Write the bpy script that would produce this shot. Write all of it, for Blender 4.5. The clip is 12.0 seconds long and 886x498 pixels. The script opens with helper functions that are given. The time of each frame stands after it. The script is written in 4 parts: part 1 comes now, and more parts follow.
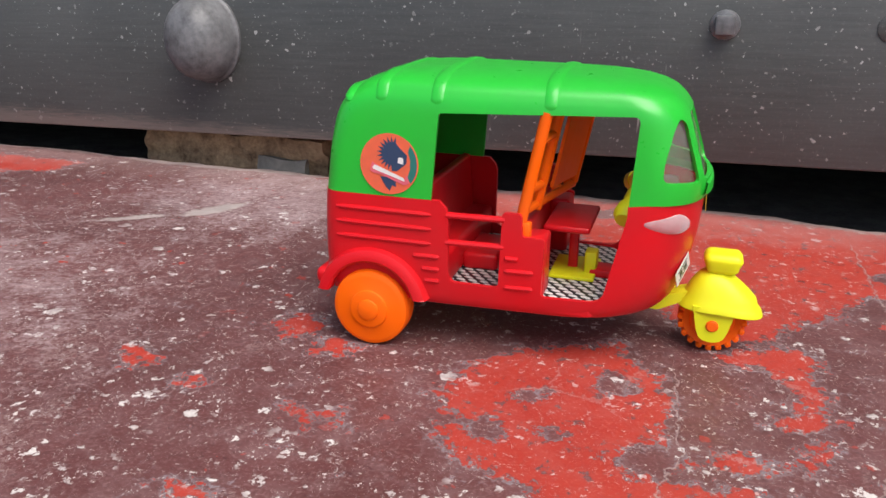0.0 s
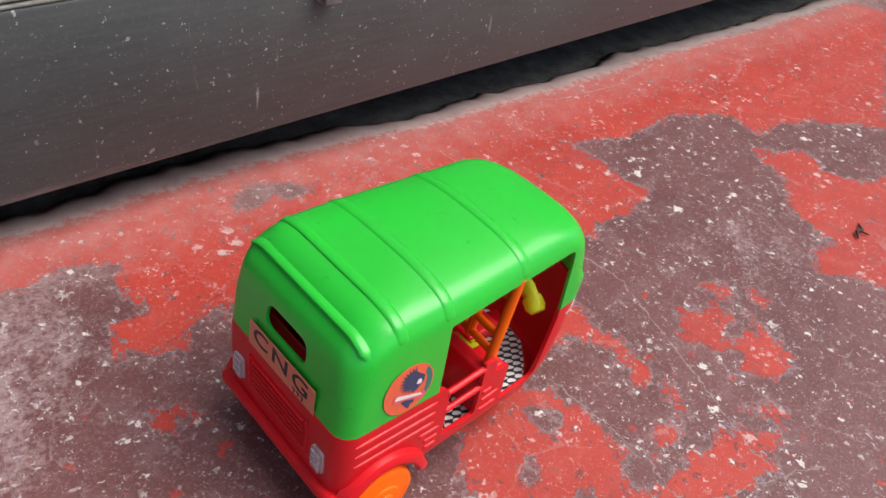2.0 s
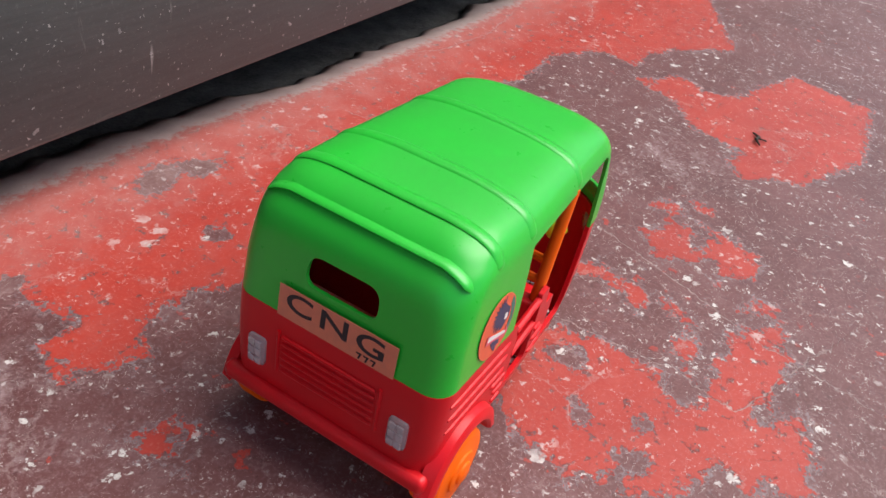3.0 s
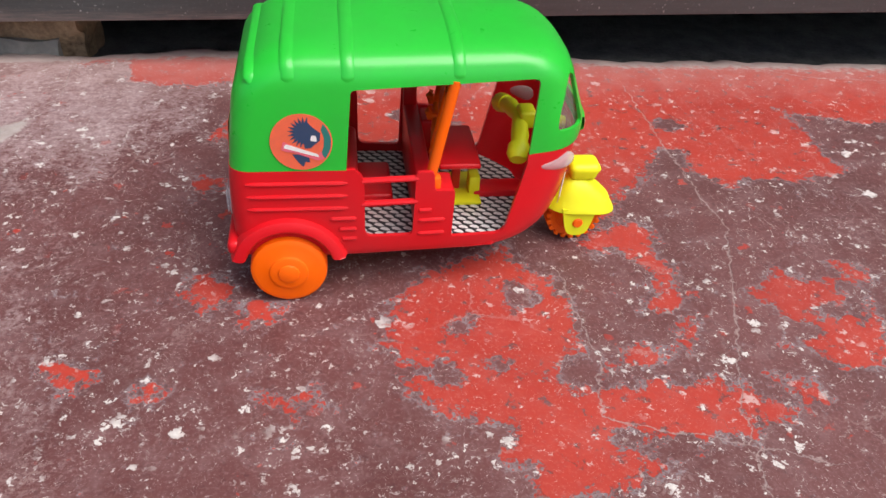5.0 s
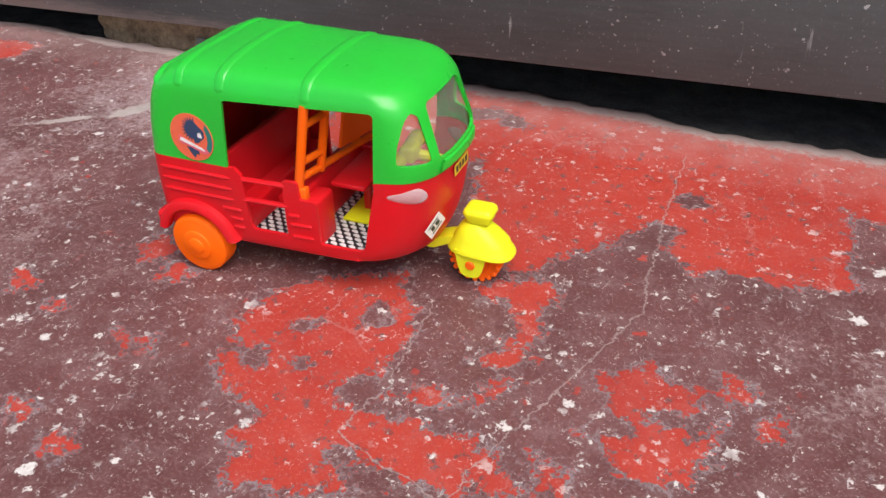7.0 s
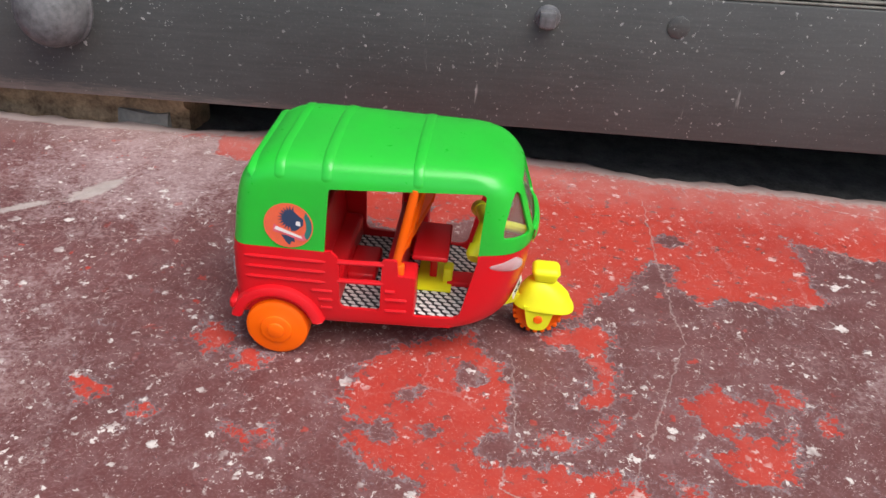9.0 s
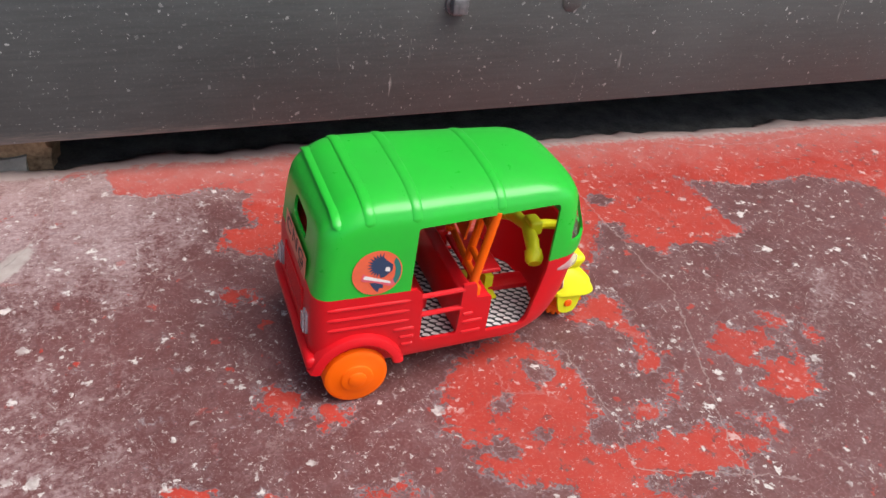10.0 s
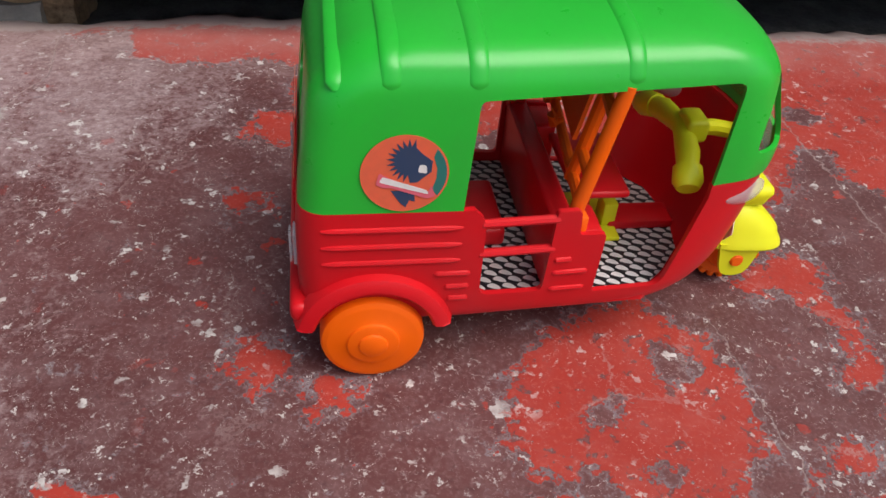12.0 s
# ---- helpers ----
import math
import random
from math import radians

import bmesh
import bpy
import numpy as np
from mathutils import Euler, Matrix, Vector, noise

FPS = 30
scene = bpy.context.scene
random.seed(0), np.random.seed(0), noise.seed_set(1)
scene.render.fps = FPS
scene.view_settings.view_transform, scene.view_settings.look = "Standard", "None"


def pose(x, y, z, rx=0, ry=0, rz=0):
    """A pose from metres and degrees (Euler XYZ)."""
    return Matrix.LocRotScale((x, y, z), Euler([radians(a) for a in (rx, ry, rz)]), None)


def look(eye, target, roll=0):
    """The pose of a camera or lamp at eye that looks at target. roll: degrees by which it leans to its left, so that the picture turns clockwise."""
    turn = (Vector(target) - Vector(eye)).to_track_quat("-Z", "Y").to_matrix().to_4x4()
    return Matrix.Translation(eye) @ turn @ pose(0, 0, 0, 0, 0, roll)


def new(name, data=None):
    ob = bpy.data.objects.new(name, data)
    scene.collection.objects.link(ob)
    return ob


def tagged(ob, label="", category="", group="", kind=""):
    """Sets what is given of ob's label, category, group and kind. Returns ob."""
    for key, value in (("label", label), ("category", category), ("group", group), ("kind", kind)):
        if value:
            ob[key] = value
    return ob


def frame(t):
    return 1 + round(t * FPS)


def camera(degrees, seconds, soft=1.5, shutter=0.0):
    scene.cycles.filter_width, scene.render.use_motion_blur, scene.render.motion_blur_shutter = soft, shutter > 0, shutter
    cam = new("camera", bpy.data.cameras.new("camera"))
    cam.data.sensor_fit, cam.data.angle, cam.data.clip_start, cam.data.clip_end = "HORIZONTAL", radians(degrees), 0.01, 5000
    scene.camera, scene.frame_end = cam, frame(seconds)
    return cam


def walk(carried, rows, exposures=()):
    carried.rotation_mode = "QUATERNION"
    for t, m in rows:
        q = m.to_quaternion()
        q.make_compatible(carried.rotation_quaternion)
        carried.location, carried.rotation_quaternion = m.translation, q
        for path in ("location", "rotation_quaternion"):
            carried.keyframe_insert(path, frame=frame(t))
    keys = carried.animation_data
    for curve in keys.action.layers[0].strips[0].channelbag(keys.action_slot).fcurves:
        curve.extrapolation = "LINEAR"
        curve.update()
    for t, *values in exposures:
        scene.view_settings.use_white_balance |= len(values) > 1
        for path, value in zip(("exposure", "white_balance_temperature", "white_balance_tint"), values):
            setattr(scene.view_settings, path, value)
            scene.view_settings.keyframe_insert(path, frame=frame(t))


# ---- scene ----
cam = camera(56.9, 12.0)
PATH = [
    (0, (0.049, -0.263, 0.13), (-0.533, 1.537, -0.522), 1.0),
    (0.5, (-0.025, -0.27, 0.164), (-0.093, 1.576, -0.601), 1.6),
    (1, (-0.085, -0.245, 0.239), (0.22, 1.475, -0.735), 0.6),
    (1.5, (-0.123, -0.227, 0.286), (0.515, 1.221, -0.937), 4.3),
    (2, (-0.177, -0.14, 0.268), (0.94, 0.962, -0.972), 9.8),
    (2.5, (-0.23, -0.072, 0.212), (1.21, 0.673, -0.958), 11.5),
    (2.7, (-0.228, -0.063, 0.212), (1.269, 0.601, -0.937), 11.7),
    (4.3, (-0.11, -0.21, 0.212), (0.519, 1.26, -0.989), 6.0),
    (4.5, (-0.095, -0.225, 0.211), (0.39, 1.295, -0.995), 5.2),
    (5, (-0.035, -0.256, 0.203), (0.183, 1.339, -0.983), 3.7),
    (5.5, (0.026, -0.272, 0.224), (-0.057, 1.355, -0.936), 1.0),
    (6, (0.089, -0.261, 0.263), (-0.267, 1.328, -0.898), -0.1),
    (6.5, (0.146, -0.266, 0.27), (-0.43, 1.264, -0.881), -0.7),
    (6.7, (0.164, -0.26, 0.245), (-0.497, 1.245, -0.893), -1.4),
    (8.3, (0.15, -0.219, 0.181), (-0.534, 1.334, -0.877), -0.7),
    (8.5, (0.117, -0.25, 0.184), (-0.427, 1.36, -0.87), 0.8),
    (9, (0.034, -0.298, 0.242), (-0.089, 1.396, -0.813), 4.1),
    (9.5, (-0.041, -0.296, 0.27), (0.232, 1.36, -0.818), 5.7),
    (10, (-0.128, -0.264, 0.26), (0.498, 1.268, -0.862), 6.9),
    (10.5, (-0.19, -0.21, 0.242), (0.697, 1.155, -0.919), 7.4),
    (11, (-0.209, -0.167, 0.251), (0.7, 1.118, -0.982), 7.9),
    (11.5, (-0.16, -0.181, 0.22), (0.472, 1.213, -1.067), 6.6),
    (12, (-0.067, -0.168, 0.175), (0.183, 1.352, -1.1), 4.8),
]
walk(cam, [(t, look(eye, target, roll)) for t, eye, target, roll in PATH], exposures=[(0.0, 0.70), (10.8, 0.70), (12.0, 0.27)])

# ---- world, sun and exposure ----
world = bpy.data.worlds.new("overcast_sky")
world.use_nodes = True
scene.world = world
_n = world.node_tree.nodes
_sky = _n.new("ShaderNodeTexSky")
_sky.sky_type, _sky.sun_disc = "NISHITA", False
_sky.sun_elevation, _sky.sun_rotation = radians(60), radians(131)
_sky.dust_density, _sky.air_density = 3.0, 1.0
_n["Background"].inputs["Strength"].default_value = 0.112
world.node_tree.links.new(_sky.outputs[0], _n["Background"].inputs["Color"])

sun = new("sun", bpy.data.lights.new("sun", "SUN"))
sun.data.energy, sun.data.angle, sun.data.color = 2.2, radians(50), (1.0, 0.97, 0.93)
sun.matrix_world = look((1.25, -1.15, 2.9), (0, 0, 0))


# ---- materials ----
def material(name):
    m = bpy.data.materials.new(name)
    m.use_nodes = True
    return m, m.node_tree.nodes, m.node_tree.links, m.node_tree.nodes["Principled BSDF"]


def node(nodes, kind, **values):
    n = nodes.new(kind)
    for key, value in values.items():
        n.inputs[key].default_value = value
    return n


def noise_tex(nodes, links, scale, detail=4.0, rough=0.55, vec=None, dim="3D"):
    n = node(nodes, "ShaderNodeTexNoise", Scale=scale, Detail=detail, Roughness=rough)
    n.noise_dimensions = dim
    if vec is not None:
        links.new(vec, n.inputs["Vector"])
    return n.outputs["Fac"]


def ramp(nodes, links, fac, stops, smooth=False):
    r = nodes.new("ShaderNodeValToRGB")
    r.color_ramp.interpolation = "EASE" if smooth else "LINEAR"
    while len(r.color_ramp.elements) < len(stops):
        r.color_ramp.elements.new(0.5)
    for e, (p, c) in zip(r.color_ramp.elements, stops):
        e.position = p
        e.color = (c, c, c, 1) if isinstance(c, (int, float)) else (*c, 1)
    links.new(fac, r.inputs["Fac"])
    return r.outputs["Color"]


def math_node(nodes, links, op, a, b=0.0, clamp=False):
    n = nodes.new("ShaderNodeMath")
    n.operation, n.use_clamp = op, clamp
    for i, v in enumerate((a, b)):
        if isinstance(v, (int, float)):
            n.inputs[i].default_value = v
        else:
            links.new(v, n.inputs[i])
    return n.outputs[0]


def mix(nodes, links, fac, a, b):
    n = nodes.new("ShaderNodeMix")
    n.data_type = "RGBA"
    for i, v in ((0, fac), (6, a), (7, b)):
        if isinstance(v, (int, float)):
            n.inputs[i].default_value = v
        elif isinstance(v, tuple):
            n.inputs[i].default_value = (*v, 1)
        else:
            links.new(v, n.inputs[i])
    return n.outputs[2]


def bump(nodes, links, bsdf, height, distance, strength=1.0):
    b = node(nodes, "ShaderNodeBump", Distance=distance, Strength=strength)
    links.new(height, b.inputs["Height"])
    links.new(b.outputs["Normal"], bsdf.inputs["Normal"])


def coords(nodes):
    return nodes.new("ShaderNodeTexCoord").outputs["Object"]


def plastic(name, colour, rough=0.34, scatter=0.06, gloss=0.32, worn=(0.9, 0.9, 0.9)):
    """Moulded toy plastic: slight translucency, faint flow marks, smudges and scuffs."""
    m, nodes, links, b = material(name)
    v = coords(nodes)
    broad = noise_tex(nodes, links, 38, 3, 0.5, v)
    fine = noise_tex(nodes, links, 900, 3, 0.6, v)
    smear = noise_tex(nodes, links, 140, 5, 0.65, v)
    dull = tuple(0.86 * c + 0.01 for c in colour)
    base = mix(nodes, links, ramp(nodes, links, broad, [(0.3, 0.0), (0.75, 1.0)]), colour, dull)
    scuff = ramp(nodes, links, noise_tex(nodes, links, 420, 6, 0.75, v), [(0.70, 0.0), (0.78, 0.35)])
    base = mix(nodes, links, scuff, base, tuple(0.75 * c + 0.2 * w for c, w in zip(colour, worn)))
    links.new(base, b.inputs["Base Color"])
    links.new(ramp(nodes, links, smear, [(0.3, rough), (0.75, rough + 0.07)]), b.inputs["Roughness"])
    b.inputs["Subsurface Weight"].default_value = scatter
    b.inputs["Specular IOR Level"].default_value = gloss
    b.inputs["Subsurface Radius"].default_value = (1.0, 1.0, 1.0)
    b.inputs["Subsurface Scale"].default_value = 0.0012
    bump(nodes, links, b, math_node(nodes, links, "ADD", math_node(nodes, links, "MULTIPLY", broad, 0.8), math_node(nodes, links, "MULTIPLY", fine, 0.12)), 0.00013)
    return m


GREEN = plastic("green_plastic", (0.016, 0.48, 0.032), 0.27, 0.06, 0.5)
RED = plastic("red_plastic", (0.66, 0.005, 0.011), 0.3, 0.04, 0.3)
ORANGE = plastic("orange_plastic", (0.98, 0.135, 0.0004), 0.42, 0.03, 0.14)
YELLOW = plastic("yellow_plastic", (0.78, 0.78, 0.012), 0.4)


def clear_plastic(name, colour, rough, alpha):
    m, nodes, links, b = material(name)
    b.inputs["Base Color"].default_value = (*colour, 1)
    b.inputs["IOR"].default_value = 1.45
    smear = noise_tex(nodes, links, 160, 5, 0.6, coords(nodes))
    links.new(ramp(nodes, links, smear, [(0.3, rough), (0.75, rough + 0.2)]), b.inputs["Roughness"])
    links.new(ramp(nodes, links, smear, [(0.25, alpha), (0.8, min(1.0, alpha + 0.12))]), b.inputs["Alpha"])
    return m


PANE = clear_plastic("hazy_clear_plastic", (0.42, 0.39, 0.34), 0.12, 0.20)
LENS = clear_plastic("milky_lens_plastic", (0.60, 0.57, 0.57), 0.06, 0.38)


def printed(name, colour, rough=0.42):
    m, nodes, links, b = material(name)
    v = coords(nodes)
    f = noise_tex(nodes, links, 260, 4, 0.6, v)
    links.new(mix(nodes, links, ramp(nodes, links, f, [(0.35, 0.0), (0.8, 1.0)]), colour, tuple(0.82 * c + 0.015 for c in colour)), b.inputs["Base Color"])
    b.inputs["Roughness"].default_value = rough
    return m


STICKER_ORANGE = printed("sticker_orange", (0.80, 0.13, 0.055))
STICKER_SALMON = printed("sticker_salmon", (0.74, 0.22, 0.12), 0.3)
INK = printed("sticker_ink", (0.012, 0.012, 0.016))
INK_BLUE = printed("sticker_blue", (0.025, 0.05, 0.11))
INK_TEAL = printed("sticker_teal", (0.02, 0.17, 0.14))
INK_WHITE = printed("sticker_white", (0.78, 0.74, 0.70))
INK_PINK = printed("sticker_pink", (0.75, 0.13, 0.17))
STICKER_YELLOW = printed("sticker_yellow", (0.75, 0.55, 0.03))


def mat_material():
    """Black and white printed matting in a wavy basket pattern."""
    m, nodes, links, b = material("black_white_matting")
    v = coords(nodes)
    sep = nodes.new("ShaderNodeSeparateXYZ")
    links.new(v, sep.inputs[0])
    # staggered rows of slanting drops
    across = math_node(nodes, links, "DIVIDE", sep.outputs[1], 0.0028)
    odd = math_node(nodes, links, "MULTIPLY", math_node(nodes, links, "PINGPONG", math_node(nodes, links, "FLOOR", across), 1.0), 0.5)
    fv = math_node(nodes, links, "SUBTRACT", math_node(nodes, links, "FRACT", across), 0.5)
    along = math_node(nodes, links, "ADD", math_node(nodes, links, "DIVIDE", sep.outputs[0], 0.0043), odd)
    along = math_node(nodes, links, "ADD", along, math_node(nodes, links, "MULTIPLY", fv, 0.45))
    fu = math_node(nodes, links, "SUBTRACT", math_node(nodes, links, "FRACT", along), 0.5)
    taper = math_node(nodes, links, "ADD", math_node(nodes, links, "MULTIPLY", fu, 0.5), 0.46)
    a = math_node(nodes, links, "POWER", math_node(nodes, links, "ABSOLUTE", math_node(nodes, links, "DIVIDE", fu, 0.42)), 2.0)
    c = math_node(nodes, links, "POWER", math_node(nodes, links, "ABSOLUTE", math_node(nodes, links, "DIVIDE", fv, taper)), 2.0)
    cell = math_node(nodes, links, "SUBTRACT", 0.92, math_node(nodes, links, "ADD", a, c))
    # grimy mottling of the white print
    darkening = noise_tex(nodes, links, 300, 4, 0.6, v)
    white = mix(nodes, links, darkening, (0.78, 0.77, 0.75), (0.55, 0.54, 0.53))
    links.new(mix(nodes, links, ramp(nodes, links, cell, [(0.06, 0.0), (0.16, 1.0)]), (0.014, 0.014, 0.018), white), b.inputs["Base Color"])
    b.inputs["Roughness"].default_value = 0.4
    return m


MATTING = mat_material()


def painted_door(name):
    """Old dark paint on wood: grain, dust, flecks of whitewash and drips."""
    m, nodes, links, b = material(name)
    v = coords(nodes)
    mp = node(nodes, "ShaderNodeMapping", Scale=(1.0, 1.0, 14.0))
    links.new(v, mp.inputs["Vector"])
    grain = noise_tex(nodes, links, 26, 6, 0.65, mp.outputs[0])
    cloud = noise_tex(nodes, links, 7, 5, 0.6, v)
    base = mix(nodes, links, ramp(nodes, links, grain, [(0.3, 0.0), (0.75, 1.0)]), (0.049, 0.051, 0.049), (0.072, 0.074, 0.071))
    base = mix(nodes, links, ramp(nodes, links, cloud, [(0.42, 0.0), (0.8, 0.5)]), base, (0.108, 0.110, 0.106))
    dust = ramp(nodes, links, noise_tex(nodes, links, 520, 5, 0.7, v), [(0.55, 0.0), (0.8, 0.5)])
    base = mix(nodes, links, dust, base, (0.17, 0.165, 0.16))
    # flecks of whitewash, in loose clusters
    wob = node(nodes, "ShaderNodeTexNoise", Scale=260.0, Detail=3.0)
    links.new(v, wob.inputs["Vector"])
    add = nodes.new("ShaderNodeVectorMath")
    add.operation = "MULTIPLY_ADD"
    links.new(wob.outputs["Color"], add.inputs[0])
    add.inputs[1].default_value = (0.005, 0.005, 0.005)
    links.new(v, add.inputs[2])
    fleck = None
    for scale, power, size in ((95.0, 6.0, 0.15), (230.0, 4.0, 0.26), (480.0, 3.6, 0.26)):
        vo = node(nodes, "ShaderNodeTexVoronoi", Scale=scale, Randomness=1.0)
        links.new(add.outputs[0], vo.inputs["Vector"])
        sizes = nodes.new("ShaderNodeSeparateColor")
        links.new(vo.outputs["Color"], sizes.inputs[0])
        reach = math_node(nodes, links, "MULTIPLY", math_node(nodes, links, "POWER", sizes.outputs[0], power), size)
        f = math_node(nodes, links, "LESS_THAN", vo.outputs["Distance"], reach)
        where = ramp(nodes, links, noise_tex(nodes, links, scale * 0.12, 3, 0.6, v), [(0.36, 0.0), (0.60, 1.0)])
        f = math_node(nodes, links, "MULTIPLY", f, where)
        fleck = f if fleck is None else math_node(nodes, links, "MAXIMUM", fleck, f)
    base = mix(nodes, links, math_node(nodes, links, "MULTIPLY", fleck, 0.72), base, (0.46, 0.45, 0.43))
    # rubbed, dusty foot of the rail
    low = nodes.new("ShaderNodeSeparateXYZ")
    links.new(v, low.inputs[0])
    foot = math_node(nodes, links, "SUBTRACT", 0.62, math_node(nodes, links, "MULTIPLY", low.outputs[2], 22.0))
    foot = math_node(nodes, links, "SUBTRACT", foot, math_node(nodes, links, "MULTIPLY", low.outputs[0], 0.6))
    foot = math_node(nodes, links, "ADD", foot, math_node(nodes, links, "MULTIPLY", noise_tex(nodes, links, 55, 6, 0.7, mp.outputs[0]), 0.5))
    worn = ramp(nodes, links, foot, [(0.82, 0.0), (1.1, 0.62)])
    base = mix(nodes, links, worn, base, (0.24, 0.18, 0.155))
    # short upright drips
    md = node(nodes, "ShaderNodeMapping", Scale=(130.0, 1.0, 13.0))
    links.new(v, md.inputs["Vector"])
    drip = ramp(nodes, links, noise_tex(nodes, links, 1.0, 4, 0.7, md.outputs[0]), [(0.67, 0.0), (0.73, 0.65)])
    base = mix(nodes, links, drip, base, (0.36, 0.35, 0.33))
    links.new(base, b.inputs["Base Color"])
    links.new(ramp(nodes, links, cloud, [(0.3, 0.38), (0.75, 0.58)]), b.inputs["Roughness"])
    bump(nodes, links, b, math_node(nodes, links, "ADD", grain, math_node(nodes, links, "MULTIPLY", fleck, 0.4)), 0.00016)
    return m


DOOR_PAINT = painted_door("worn_dark_door_paint")


def simple(name, a, c, scale, rough, metal=0.0, relief=0.0005):
    m, nodes, links, b = material(name)
    v = coords(nodes)
    f = noise_tex(nodes, links, scale, 6, 0.65, v)
    g = noise_tex(nodes, links, scale * 7, 4, 0.6, v)
    k = math_node(nodes, links, "ADD", math_node(nodes, links, "MULTIPLY", f, 0.7), math_node(nodes, links, "MULTIPLY", g, 0.3))
    links.new(mix(nodes, links, ramp(nodes, links, k, [(0.35, 0.0), (0.65, 1.0)]), a, c), b.inputs["Base Color"])
    b.inputs["Roughness"].default_value, b.inputs["Metallic"].default_value = rough, metal
    bump(nodes, links, b, k, relief)
    return m


DOOR_EDGE = simple("dusty_worn_moulding", (0.085, 0.082, 0.07), (0.27, 0.26, 0.225), 30, 0.7)
IRON = simple("painted_iron", (0.05, 0.048, 0.05), (0.20, 0.20, 0.205), 45, 0.45)
DIRT = simple("dark_dirt", (0.035, 0.034, 0.032), (0.13, 0.125, 0.115), 60, 0.9, 0, 0.002)
TIMBER = simple("old_timber", (0.10, 0.058, 0.030), (0.42, 0.29, 0.17), 60, 0.8, 0, 0.002)
DARK_WOOD = simple("dark_twig_bark", (0.018, 0.013, 0.010), (0.05, 0.035, 0.025), 400, 0.8, 0, 0.0003)
PLASTER = simple("old_plaster", (0.15, 0.14, 0.125), (0.28, 0.26, 0.23), 40, 0.85, 0, 0.002)
WALL = simple("wall_plaster", (0.42, 0.40, 0.37), (0.55, 0.53, 0.50), 5, 0.85, 0, 0.002)


def floor_material():
    """Cement floor with worn red paint over a maroon coat, paint flecks, chips and cracks."""
    m, nodes, links, b = material("worn_red_painted_cement")
    v = coords(nodes)

    def attr(name):
        a = nodes.new("ShaderNodeAttribute")
        a.attribute_name = name
        return a.outputs["Fac"]

    def centred(scale, amount, detail=4, rough=0.55):
        return math_node(nodes, links, "MULTIPLY", math_node(nodes, links, "SUBTRACT", noise_tex(nodes, links, scale, detail, rough, v), 0.5), amount)

    field = attr("paint")
    edge = math_node(nodes, links, "ADD", field, centred(80, 0.028, 6, 0.7))
    edge = math_node(nodes, links, "ADD", edge, centred(290, 0.030, 6, 0.75))
    paint = ramp(nodes, links, math_node(nodes, links, "ADD", math_node(nodes, links, "MULTIPLY", edge, 60.0), 0.5), [(0.485, 0.0), (0.515, 1.0)])
    # scattered remnants of the red coat, and pits through it
    spread = ramp(nodes, links, noise_tex(nodes, links, 10, 3, 0.6, v), [(0.47, 0.0), (0.60, 1.0)])
    remnant = ramp(nodes, links, noise_tex(nodes, links, 95, 5, 0.6, v), [(0.645, 0.0), (0.665, 1.0)])
    pits = ramp(nodes, links, noise_tex(nodes, links, 150, 6, 0.7, v), [(0.595, 0.0), (0.62, 0.9)])
    paint = math_node(nodes, links, "MAXIMUM", paint, math_node(nodes, links, "MULTIPLY", remnant, spread))
    paint = math_node(nodes, links, "MULTIPLY", paint, math_node(nodes, links, "SUBTRACT", 1.0, pits))
    rim = ramp(nodes, links, math_node(nodes, links, "ADD", math_node(nodes, links, "MULTIPLY", edge, 60.0), 0.5), [(0.30, 0.0), (0.44, 0.85), (0.5, 0.85), (0.52, 0.0)])
    cloud = noise_tex(nodes, links, 11, 5, 0.6, v)
    mid = noise_tex(nodes, links, 75, 6, 0.7, v)
    fine = noise_tex(nodes, links, 700, 4, 0.7, v)
    under = mix(nodes, links, ramp(nodes, links, cloud, [(0.3, 0.0), (0.7, 1.0)]), (0.088, 0.028, 0.027), (0.150, 0.056, 0.055))
    under = mix(nodes, links, ramp(nodes, links, mid, [(0.48, 0.0), (0.74, 0.5)]), under, (0.23, 0.135, 0.135))
    under = mix(nodes, links, ramp(nodes, links, fine, [(0.5, 0.0), (0.75, 0.32)]), under, (0.38, 0.27, 0.26))
    under = mix(nodes, links, ramp(nodes, links, noise_tex(nodes, links, 260, 5, 0.7, v), [(0.55, 0.0), (0.70, 0.6)]), under, (0.060, 0.020, 0.022))
    under = mix(nodes, links, math_node(nodes, links, "MULTIPLY", rim, ramp(nodes, links, mid, [(0.35, 0.2), (0.6, 1.0)])), under, (0.25, 0.22, 0.235))
    grey = math_node(nodes, links, "ADD", attr("pale"), math_node(nodes, links, "ADD", centred(55, 0.9, 5, 0.7), centred(330, 1.1, 5, 0.75)))
    under = mix(nodes, links, ramp(nodes, links, grey, [(0.46, 0.0), (0.95, 0.8)]), under, (0.47, 0.36, 0.36))
    red = mix(nodes, links, ramp(nodes, links, cloud, [(0.3, 0.0), (0.7, 1.0)]), (0.42, 0.042, 0.026), (0.33, 0.035, 0.025))
    red = mix(nodes, links, ramp(nodes, links, mid, [(0.48, 0.0), (0.75, 0.55)]), red, (0.44, 0.10, 0.08))
    red = mix(nodes, links, ramp(nodes, links, noise_tex(nodes, links, 330, 5, 0.7, v), [(0.52, 0.0), (0.75, 0.7)]), red, (0.33, 0.05, 0.045))
    red = mix(nodes, links, ramp(nodes, links, fine, [(0.55, 0.0), (0.78, 0.4)]), red, (0.54, 0.21, 0.17))
    base = mix(nodes, links, paint, under, red)
    # flecks: chips down to pale cement, large and small
    wob = node(nodes, "ShaderNodeTexNoise", Scale=330.0, Detail=5.0, Roughness=0.7)
    links.new(v, wob.inputs["Vector"])
